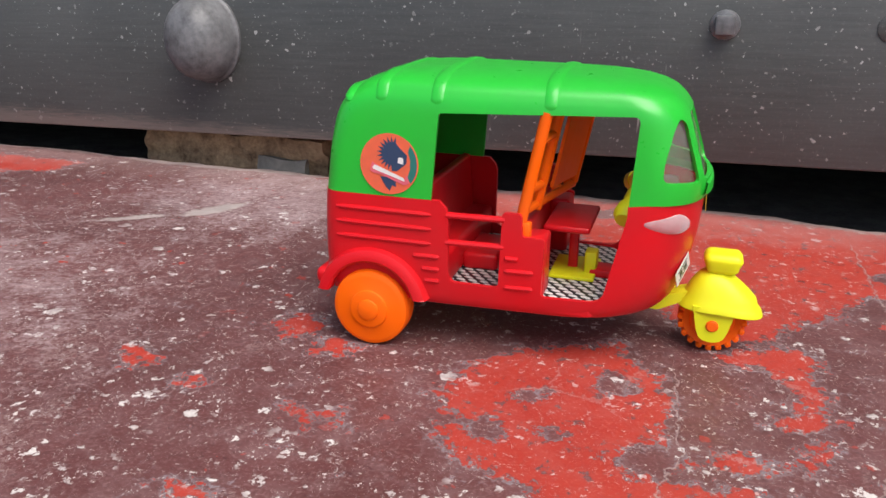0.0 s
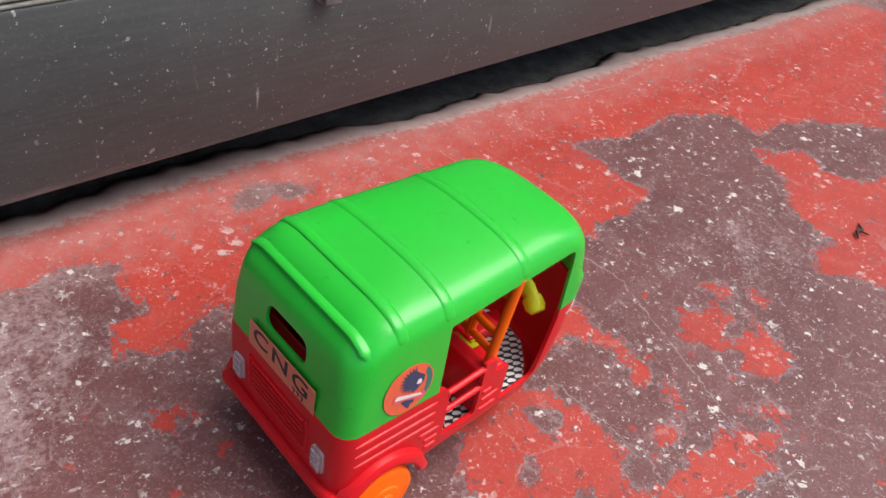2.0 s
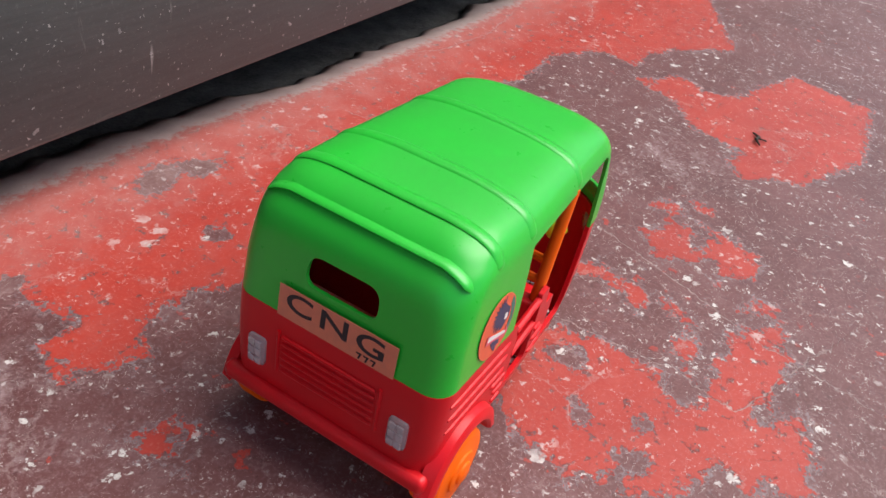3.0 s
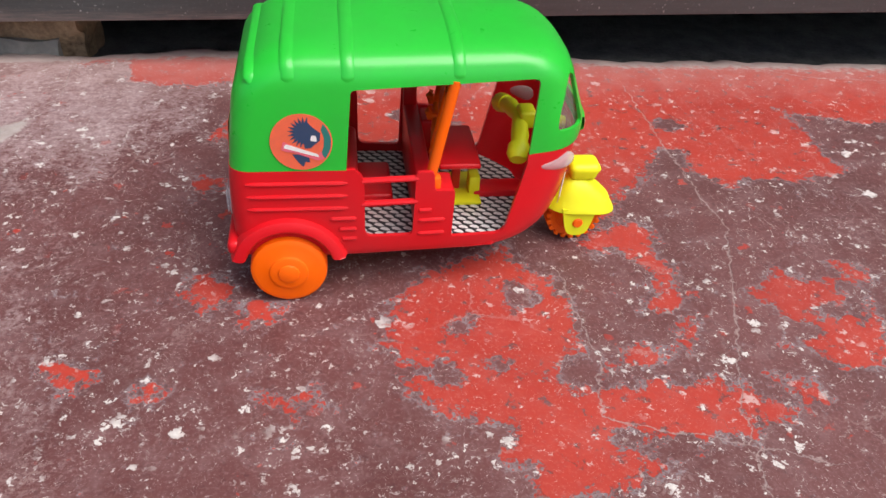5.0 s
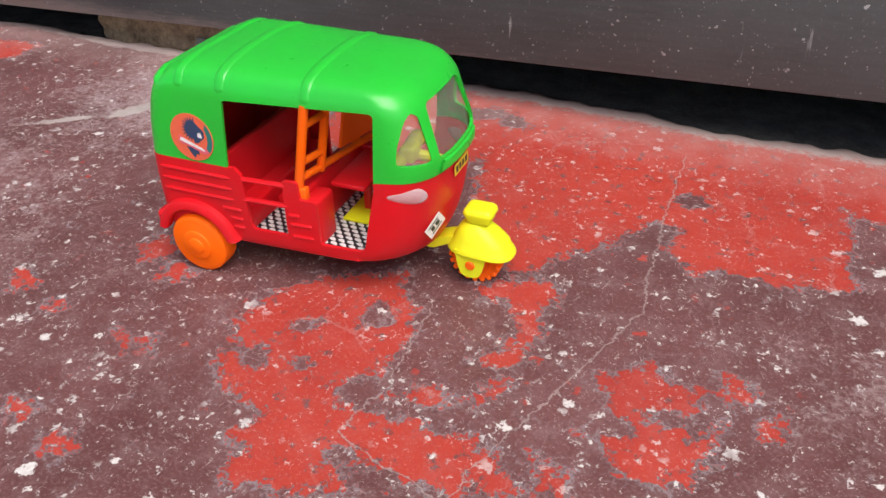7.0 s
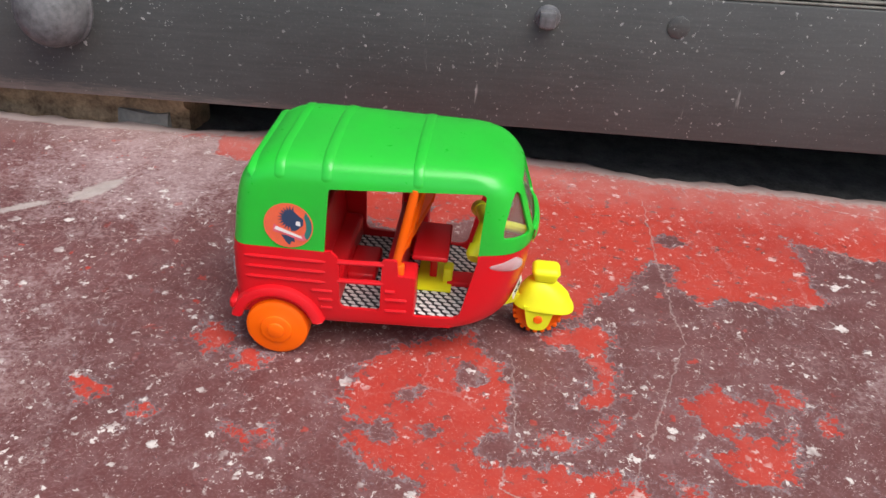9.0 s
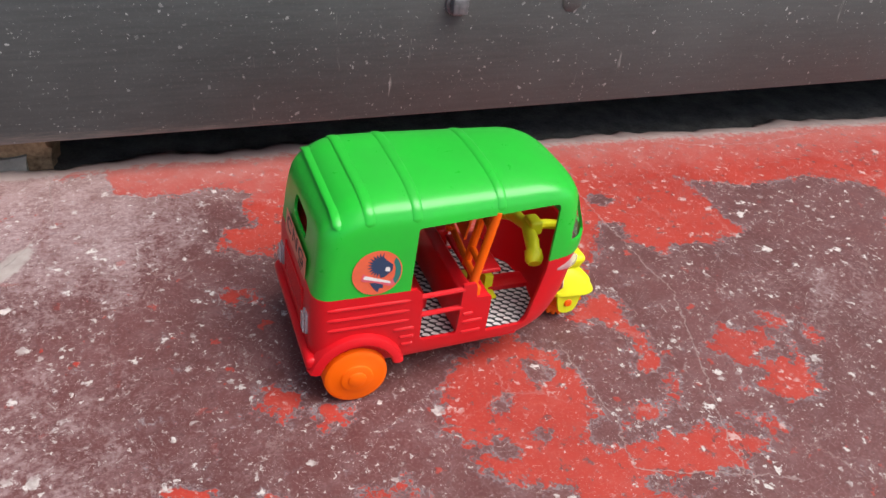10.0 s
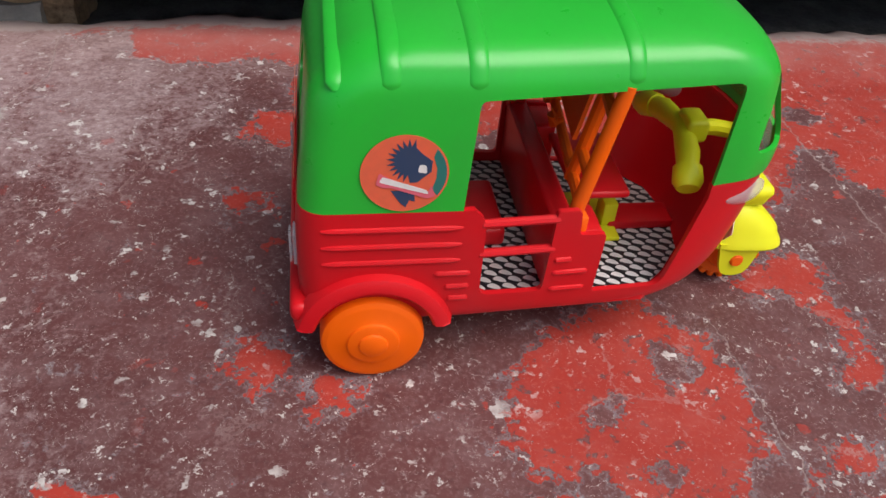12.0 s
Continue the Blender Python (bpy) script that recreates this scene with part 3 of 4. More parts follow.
structure("ground", box((-6, EDGE_Y + 0.004, -0.06), (6, 1.4, -0.012)), DIRT, "dark dirty strip of ground under the door", "ground")
structure("wall_back", box((-1.1, 1.4, -0.06), (1.4, 1.5, 2.4)), WALL, "plain plastered wall behind the door", "wall")
structure("wall_left", box((-4.0, 0.19, -0.012), (-0.76, 0.46, 3.2)), WALL, "plastered wall beside the door", "wall")
structure("wall_right", box((1.06, 0.19, -0.012), (4.0, 0.46, 3.2)), WALL, "plastered wall beside the door", "wall")
structure("wall_top", box((-0.758, 0.19, 2.08), (1.058, 0.46, 3.2)), WALL, "plastered wall over the door", "wall")
structure("ceiling", box((-1.1, 0.462, 2.4), (1.4, 1.5, 2.5)), WALL, "plain ceiling of the dark room behind the door", "ceiling")
structure("wall_side_left", box((-1.2, 0.462, -0.012), (-1.1, 1.4, 2.4)), WALL, "plain side wall of the dark room", "wall")
structure("wall_side_right", box((1.4, 0.462, -0.012), (1.5, 1.4, 2.4)), WALL, "plain side wall of the dark room", "wall")


def build_door():
    """A dark panelled wooden door: bottom rail, stiles and recessed panels with mouldings, on a slight slant to the floor."""
    door = thing("door_1", 0, 0.199, 0.0300, "old dark painted wooden panelled door, closed, gap beneath", "door", kind="structure")
    door.matrix_basis = pose(0, 0.199, 0.0300, 0, -1.50, 0)
    top = 0.0890
    bm = box((-0.74, 0, 0), (1.04, 0.036, top), 0.0016)
    part("bottom_rail", bm, DOOR_PAINT, door)
    for x0, x1 in ((-0.74, -0.66), (0.0685, 0.1225), (0.96, 1.04)):
        part("stile", box((x0, 0.0006, top + 0.0004), (x1, 0.035, 2.0), 0.0012), DOOR_PAINT, door)
    for x0, x1 in ((-0.66, 0.0685), (0.1225, 0.96)):
        part("panel", box((x0, 0.013, top + 0.0002), (x1, 0.026, 2.0), 0.0), DOOR_PAINT, door)
        # stepped moulding round the panel's foot and sides
        for d, w, y, dusty in ((0.0004, 0.0013, 0.001, 1), (0.0027, 0.0015, 0.0022, 1), (0.0050, 0.0105, 0.0045, 0), (0.0165, 0.0026, 0.0062, 1), (0.0200, 0.0090, 0.0085, 0), (0.0300, 0.0020, 0.0100, 1)):
            mat = DOOR_EDGE if dusty else DOOR_PAINT
            edge = min(0.0024, w * 0.3)
            part("moulding", box((x0 + d, y, top + d), (x1 - d, 0.0128, top + d + w), edge, 3), mat, door, "dusty worn moulding edge" if dusty else "")
            part("moulding", box((x0 + d, y, top + d + w), (x0 + d + w, 0.0128, 1.98), edge, 3), DOOR_PAINT, door)
            part("moulding", box((x1 - d - w, y, top + d + w), (x1 - d, 0.0128, 1.98), edge, 3), DOOR_PAINT, door)
    # small square-headed bolt and a painted-over flat disc
    bm = turned([(0.0005, 0.0078), (-0.0015, 0.0074), (-0.002, 0.0062)], 20, centre=(0.0530, 0, 0.0728))
    box((0.0480, -0.0078, 0.0678), (0.0580, -0.0018, 0.0778), 0.0013, 2, bm)
    part("bolt_head", bm, IRON, door, "square painted iron bolt head")
    bm = turned([(0.0005, 0.0070), (-0.0005, 0.0069), (-0.0008, 0.0062)], 9, centre=(0.1310, 0, 0.0718))
    part("nail_head", bm, DOOR_PAINT, door, "flat painted-over nail head")
    # domed iron boss
    prof = [(0.0005, 0.0235), (-0.002, 0.0235), (-0.0032, 0.0226)]
    for k in range(12):
        a = k / 12 * math.pi / 2
        prof.append((-0.004 - 0.026 * math.sin(a), 0.0222 * math.cos(a) ** 0.7))
    prof.append((-0.0302, 0.0012))
    bm = turned(prof, 48)
    for v in bm.verts:
        v.co = Vector((v.co.x - 0.258, v.co.y, v.co.z * 1.2 + 0.0620))
    part("boss", bm, IRON, door, "domed iron door boss with dusty top")
    return door


build_door()


def rough_block(lo, hi, mat, seed, amount, cuts=6):
    bm = bmesh.new()
    box(lo, hi, 0, 1, bm)
    bmesh.ops.subdivide_edges(bm, edges=bm.edges, cuts=cuts, use_grid_fill=True)
    bottom = lo[2]
    for v in bm.verts:
        d = noise.noise_vector(v.co * 38 + Vector((seed, 0, 0))) * amount + noise.noise_vector(v.co * 120 + Vector((seed, 5, 0))) * amount * 0.4
        if v.co.z < bottom + 1e-4:
            d.z = 0
        v.co += d
    return bm


ob = new("wooden_block", mesh_of("wooden_block", rough_block((-0.335, 0.224, -0.012), (-0.192, 0.262, 0.0190), TIMBER, 2.0, 0.0055, 12), TIMBER))
finish(tagged(ob, "rough brown timber block wedged under the door", "block"))
ob = new("stone_chip", mesh_of("stone_chip", rough_block((-0.244, 0.221, -0.012), (-0.204, 0.234, 0.0050), PLASTER, 8.0, 0.003, 4), PLASTER))
finish(tagged(ob, "flat pale stone chip lying by the timber block", "stone"))


bm = rod([(0.292, -0.022, 0.0012), (0.297, -0.018, 0.0020), (0.302, -0.019, 0.0016), (0.307, -0.014, 0.0011)], [0.0006, 0.0010, 0.0011, 0.0005], 7)
rod([(0.300, -0.0186, 0.0016), (0.302, -0.024, 0.0010)], [0.0007, 0.0004], 6, bm)
finish(tagged(new("twig", mesh_of("twig", bm, DARK_WOOD)), "tiny dark bent twig lying on the floor", "twig"))


# ---- toy auto rickshaw, in millimetres along its own axes ----
MM = 0.001
toy = thing("toy_auto_rickshaw", 0.0, 0.0259, 0.0, "toy three-wheeled auto rickshaw, green canopy, red body, orange wheels", "toy", rz=1.3)


def half_width(x):
    return float(np.interp(x, [-90, -36, 28, 60], [36.8, 36.8, 33.0, 31.0]))


def corner(level):
    """Rear corner radius, where the nose begins and how square it is, on a level."""
    z, xr, xf, s = level
    rc = (7.0 + 5.0 * min(1.0, max(0.0, (z - 70) / 25))) * min(1.0, s + 0.1)
    nose = float(np.interp(z, [17, 24, 56, 80, 96], [34, 29, 23, 21, 18]))
    return rc, xf - min(nose, (xf - xr) * 0.33), float(np.interp(z, [17, 30, 60, 90], [2.1, 2.3, 2.5, 2.9]))


def side_at(x, level):
    """Half width of the shell at x on a level (z, rear x, front x, width factor)."""
    z, xr, xf, s = level
    rc, xs, n = corner(level)
    if x <= xr or x >= xf:
        return None
    if x < xr + rc:
        w = s * half_width(xr + rc)
        return w - rc + math.sqrt(max(0.0, rc * rc - (xr + rc - x) ** 2))
    if x <= xs:
        return s * half_width(x)
    u = (x - xs) / (xf - xs)
    return s * half_width(xs) * (1 - u ** n) ** (1 / n)


def ring(level):
    """Points round the shell on a level, from the rear along the near side to the front and back."""
    z, xr, xf, s = level
    rc, xs, n = corner(level)
    w = s * half_width(xr + rc)
    half = [(xr, -(w - rc) * k / 6) for k in range(6)]
    half += [(xr + rc - rc * math.cos(a), -(w - rc) - rc * math.sin(a)) for a in (math.pi / 2 * k / 7 for k in range(7))]
    half += [(x, -s * half_width(x)) for x in (xr + rc + (xs - xr - rc) * k / 26 for k in range(26))]
    for k in range(19):
        a = math.pi / 2 * k / 18
        half.append((xs + (xf - xs) * math.sin(a) ** (2 / n), -s * half_width(xs) * math.cos(a) ** (2 / n)))
    return [(x, y, z) for x, y in half] + [(x, -y, z) for x, y in half[-2:0:-1]]


def levels_of(table, steps=4):
    """A smooth run of levels through the table's rows."""
    rows = [np.array(r, float) for r in table]
    out = []
    for i in range(len(rows) - 1):
        p0, p1, p2, p3 = rows[max(i - 1, 0)], rows[i], rows[i + 1], rows[min(i + 2, len(rows) - 1)]
        for k in range(steps):
            t = k / steps
            out.append(tuple(0.5 * (2 * p1 + (p2 - p0) * t + (2 * p0 - 5 * p1 + 4 * p2 - p3) * t * t + (3 * p1 - p0 - 3 * p2 + p3) * t ** 3)))
    out.append(tuple(rows[-1]))
    return out


def seam_rise(p):
    """The joint of canopy and body climbs towards the nose."""
    x, y, z = p
    ahead = min(1.0, max(0.0, (x - 8) / 28))
    near = max(0.0, 1 - abs(z - 55.8) / (20 if z > 55.8 else 26))
    return Vector((x, y, z + 3.8 * ahead * ahead * (3 - 2 * ahead) * near))


def shell(levels):
    bm = bmesh.new()
    rings = [[bm.verts.new(seam_rise(p) * MM) for p in ring(l)] for l in levels]
    n = len(rings[0])
    for one, two in zip(rings, rings[1:]):
        for j in range(n):
            bm.faces.new((one[j], one[(j + 1) % n], two[(j + 1) % n], two[j]))
    mid = bm.verts.new(sum((v.co for v in rings[-1]), Vector()) / n)
    for j in range(n):
        bm.faces.new((rings[-1][j], rings[-1][(j + 1) % n], mid))
    return bm


def mm(points):
    return [(a * MM, c * MM) for a, c in points]


CANOPY = levels_of([
    (55.8, -77.9, 51.4, 1.0), (60, -77.4, 51.8, 0.997), (66, -76.8, 51.2, 0.992), (75, -75.8, 48.4, 0.982), (81, -74.9, 46.2, 0.972),
    (85.2, -73.4, 44.6, 0.962), (88.2, -71.2, 42.8, 0.948), (90.6, -68.6, 40.8, 0.922), (93.2, -65.4, 37.6, 0.875), (95.2, -61.0, 32.5, 0.79),
    (96.7, -54.5, 25, 0.64), (97.7, -46, 15, 0.44), (98.2, -36, 4, 0.22), (98.3, -26, -8, 0.04)])
BODY = levels_of([
    (55.8, -78.1, 50.4, 1.0), (50, -78.5, 50.2, 1.0), (42, -78.7, 49.4, 1.0), (34, -78.7, 47.8, 0.995), (27, -78.5, 45.6, 0.985), (22, -78.0, 43.2, 0.97),
    (18.8, -77.0, 40.5, 0.945), (17.2, -74.8, 36.5, 0.90), (16.6, -70, 30, 0.8), (16.4, -50, 10, 0.4), (16.4, -30, -10, 0.05)], 3)

Y_AXIS, X_AXIS, Z_AXIS = (0, 1, 0), (1, 0, 0), (0, 0, 1)


def build_canopy():
    side = rounded([(-38.2, 50), (-35.9, 85.0), (28.4, 87.2), (26.8, 50)], [0, 1.6, 2.2, 0])
    cut = [prism(mm(side), Y_AXIS, -0.06, 0.06, X_AXIS, Z_AXIS)]
    cut.append(prism(mm(rounded([(-12.3, 69.0), (12.3, 69.0), (11.5, 79.0), (-11.5, 79.0)], 4.2, 5)), X_AXIS, -0.10, -0.058, Y_AXIS, Z_AXIS))
    cut.append(prism(mm(rounded([(-18.5, 66.2), (18.5, 66.2), (16.2, 87.4), (-16.2, 87.4)], 3.0, 5)), X_AXIS, 0.036, 0.07, Y_AXIS, Z_AXIS))
    for s in (-1, 1):
        # quarter lights, cut along the rounded corner's outward direction
        d = Vector((0.70, s * 0.714, 0)).normalized()
        r = Vector((-s * d.y, s * d.x, 0))
        o = Vector((41.5, s * 26.4, 0)) * MM
        bm = prism(mm(rounded([(-7.6, 66.2), (7.2, 67.2), (6.6, 74.0), (2.8, 84.0), (-0.4, 86.6), (-3.6, 84.6)], [2.0, 2.2, 3.0, 2.5, 1.5, 1.5], 4)), d, -0.012, 0.02, r, Z_AXIS)
        bmesh.ops.translate(bm, verts=bm.verts, vec=o)
        cut.append(bm)
    me = carved("canopy", shell(CANOPY), GREEN, cut, 0.0013)
    canopy = part("canopy", me, GREEN, toy, "bright green moulded canopy with ribs")
    for x0, r, low in ((-67.6, 2.6, 86.5), (-56.0, 2.5, 87.5), (-36.8, 2.5, 87.5), (0.0, 2.5, 87.5)):
        near = []
        for l in CANOPY:
            w = side_at(x0, l)
            if l[0] >= low and w:
                near.append((x0, -w + 0.40, l[0] - 0.10))
        pts = near + [(x, -y, z) for x, y, z in near[::-1]]
        rad = [r * MM * min(1.0, 0.45 + 0.3 * min(i, len(pts) - 1 - i)) for i in range(len(pts))]
        part("roof_rib", rod([Vector(p) * MM for p in pts], rad, 12, None, 0.30), GREEN, canopy)
    # raised lip under the windscreen
    bm = bmesh.new()
    rows = []
    for z, off in ((60.6, 0.0), (61.4, 1.2), (63.8, 1.4), (64.8, 1.2), (65.4, 0.0)):
        l = (z, -81, float(np.interp(z, [55.8, 60, 66], [51.4, 51.8, 51.2])) + off, 0.995)
        pts = [p for p in ring(l) if p[0] > 20 and abs(p[1]) < 19]
        rows.append([bm.verts.new(Vector(p) * MM) for p in pts])
    n = min(len(r) for r in rows)
    for one, two in zip(rows, rows[1:]):
        for j in range(n - 1):
            bm.faces.new((one[j], one[j + 1], two[j + 1], two[j]))
    part("windscreen_lip", bm, GREEN, canopy)
    # one clear moulding behind the windscreen and quarter lights
    bm = bmesh.new()
    rows = []
    for l in CANOPY:
        if 62 < l[0] < 91:
            inner = (l[0], l[1], l[2] - 1.5, l[3] * 0.955)
            pts = ring(inner)
            half = len(pts) // 2
            rows.append([bm.verts.new(Vector(p) * MM) for p in pts[half - 16:half + 17]])
    for one, two in zip(rows, rows[1:]):
        for j in range(len(one) - 1):
            bm.faces.new((one[j], one[j + 1], two[j + 1], two[j]))
    part("windscreen", bm, PANE, toy, "hazy clear plastic windscreen with quarter lights")


def along_side(x0, x1, z, out=0.15, steps=10):
    """Points along the near side wall at height z."""
    s = float(np.interp(-z, [-55.8, -42, -34, -27, -22], [1.0, 1.0, 0.995, 0.985, 0.97]))
    return [Vector((x, -(s * half_width(x) + out), z)) * MM for x in (x0 + (x1 - x0) * k / steps for k in range(steps + 1))]


def build_body():
    openings = [(-36.5, 62), (-35.0, 55.6), (-31.6, 52.5), (-31.4, 26.8), (-13.9, 26.4), (-13.2, 53.4), (-6.8, 53.4), (-6.2, 45.6), (1.2, 45.2), (0.8, 24.4), (20.8, 24.6), (27.0, 55.0), (26.9, 62)]
    side = rounded(openings, [0, 1.5, 4.0, 3.2, 2.0, 1.0, 1.6, 1.0, 1.2, 1.6, 4.0, 0, 0], 5)
    me = carved("body", shell(BODY), RED, [prism(mm(side), Y_AXIS, -0.06, 0.06, X_AXIS, Z_AXIS)], 0.0017)
    body = part("body", me, RED, toy, "glossy red moulded lower body")
    for s in (-1, 1):
        flip = Matrix.Diagonal((1, -s, 1, 1))
        # pressed lines along the side panels
        for x0, x1, z in ((-72.5, -37.5, 50.6), (-72.5, -37.5, 45.4), (-72.5, -37.5, 40.2), (-44, -34.5, 35.6), (-41, -34.5, 31.0), (-40, -34.5, 26.6), (-12, -7.2, 37.5), (-12, -2, 33.0), (-12, -2, 27.0)):
            pts = along_side(x0, x1, z, -0.1, 24)
            bm = rod(pts, [0.0004, 0.0007] + [0.0009] * (len(pts) - 4) + [0.0007, 0.0004], 8)
            bmesh.ops.transform(bm, matrix=flip, verts=bm.verts)
            part("pressed_line", bm, RED, body)
        # wheel arch
        bm = bmesh.new()
        rows = []
        for k in range(25):
            a = radians(-14 + 208 * k / 24)
            prof = [(16.2, -34.8), (16.0, -39.0), (16.8, -39.9), (18.6, -39.9), (20.4, -38.9), (21.4, -34.8)]
            rows.append([bm.verts.new(Vector((-59.2 + r * math.cos(a), y, max(15.6 + r * math.sin(a), 19.5))) * MM) for r, y in prof])
        for one, two in zip(rows, rows[1:]):
            for j in range(6):
                bm.faces.new((one[j], one[(j + 1) % 6], two[(j + 1) % 6], two[j]))
        bm.faces.new(rows[0])
        bm.faces.new(rows[-1])
        bmesh.ops.transform(bm, matrix=flip, verts=bm.verts)
        part("wheel_arch", bm, RED, body)
    part("bumper", box((-0.0812, -0.0374, 0.0205), (-0.0755, 0.0374, 0.0265), 0.0022, 4), RED, body, "red rear bumper with rubbed edge")
    # louvred rear panel
    bm = bmesh.new()
    for z in (35.2, 37.8, 40.4, 43.0, 45.6, 48.2):
        rod([Vector((-78.7, -16.5, z)) * MM, Vector((-78.85, -15.5, z)) * MM, Vector((-78.85, 15.5, z)) * MM, Vector((-78.7, 16.5, z)) * MM], 0.0006, 8, bm)
    rod([Vector((-78.75, -18, 34)) * MM, Vector((-78.75, -18, 50)) * MM], 0.0006, 8, bm)
    rod([Vector((-78.75, 18, 34)) * MM, Vector((-78.75, 18, 50)) * MM], 0.0006, 8, bm)
    part("louvre_panel", bm, RED, body)
    for z in (50.8, 41.2):
        pts = along_side(-32.5, -12.5, z, -0.9, 8)
        part("side_rail", rod(pts, 0.0013, 8, None, 0.9), RED, body)
    # floor pan, passenger bench and cross wall behind the driver
    part("floor_pan", prism(mm([(-75, -34), (17, -32.4), (25, -26), (33, -16), (36, 0), (33, 16), (25, 26), (17, 32.4), (-75, 34)]), Z_AXIS, 0.0190, 0.0232, X_AXIS, Y_AXIS), RED, body)
    part("bench", box((-0.0750, -0.034, 0.0235), (-0.0325, 0.034, 0.0360), 0.002, 3), RED, body)
    part("bench_front", box((-0.0330, -0.0125, 0.0236), (-0.0195, 0.0135, 0.0300), 0.0016, 3), RED, body)
    part("floor_tunnel", box((0.0135, -0.0065, 0.0236), (0.0345, 0.0035, 0.0268), 0.0010, 2), RED, body)
    part("bench_back", box((-0.0755, -0.034, 0.035), (-0.0680, 0.034, 0.0640), 0.002, 3), RED, body)
    part("seat_back", prism(mm(rounded([(-47.5, 35.5), (-41.0, 35.5), (-43.0, 57.0), (-46.5, 57.0)], [0, 0, 1.4, 1.4], 4)), Y_AXIS, -0.0335, 0.0335, X_AXIS, Z_AXIS), RED, body)
    part("cross_wall", box((-0.0125, -0.0330, 0.0232), (-0.0062, 0.0330, 0.0470), 0.0012, 3), RED, body)
    for s in (-1, 1):
        y0, y1 = sorted((s * 0.0200, s * 0.0330))
        part("side_box", box((-0.0064, y0, 0.0232), (0.0012, y1, 0.0448), 0.0014, 3), RED, body)
    part("far_post", box((-0.0125, 0.0300, 0.0440), (-0.0068, 0.0345, 0.0560), 0.0010, 2), RED, body)
    # the driver's seat is a plate on a leg
    seat = part("driver_seat", box((-0.0025, -0.0160, 0.0425), (0.0138, 0.0160, 0.0450), 0.0010, 3), RED, toy, "flat red driver's seat plate on a leg")
    part("seat_leg", box((0.0050, -0.0016, 0.0234), (0.0085, 0.0016, 0.0426), 0.0007), RED, seat)
    # matting glued to the floor
    bm = bmesh.new()
    prism(mm([(-44, -33.4), (17, -31.8), (24.4, -25.4), (32.3, -15.6), (35.2, 0), (32.3, 15.6), (24.4, 25.4), (17, 31.8), (-44, 33.4)]), Z_AXIS, 0.02325, 0.02365, X_AXIS, Y_AXIS, bm)
    part("floor_mat", bm, MATTING, toy, "black and white patterned floor matting")


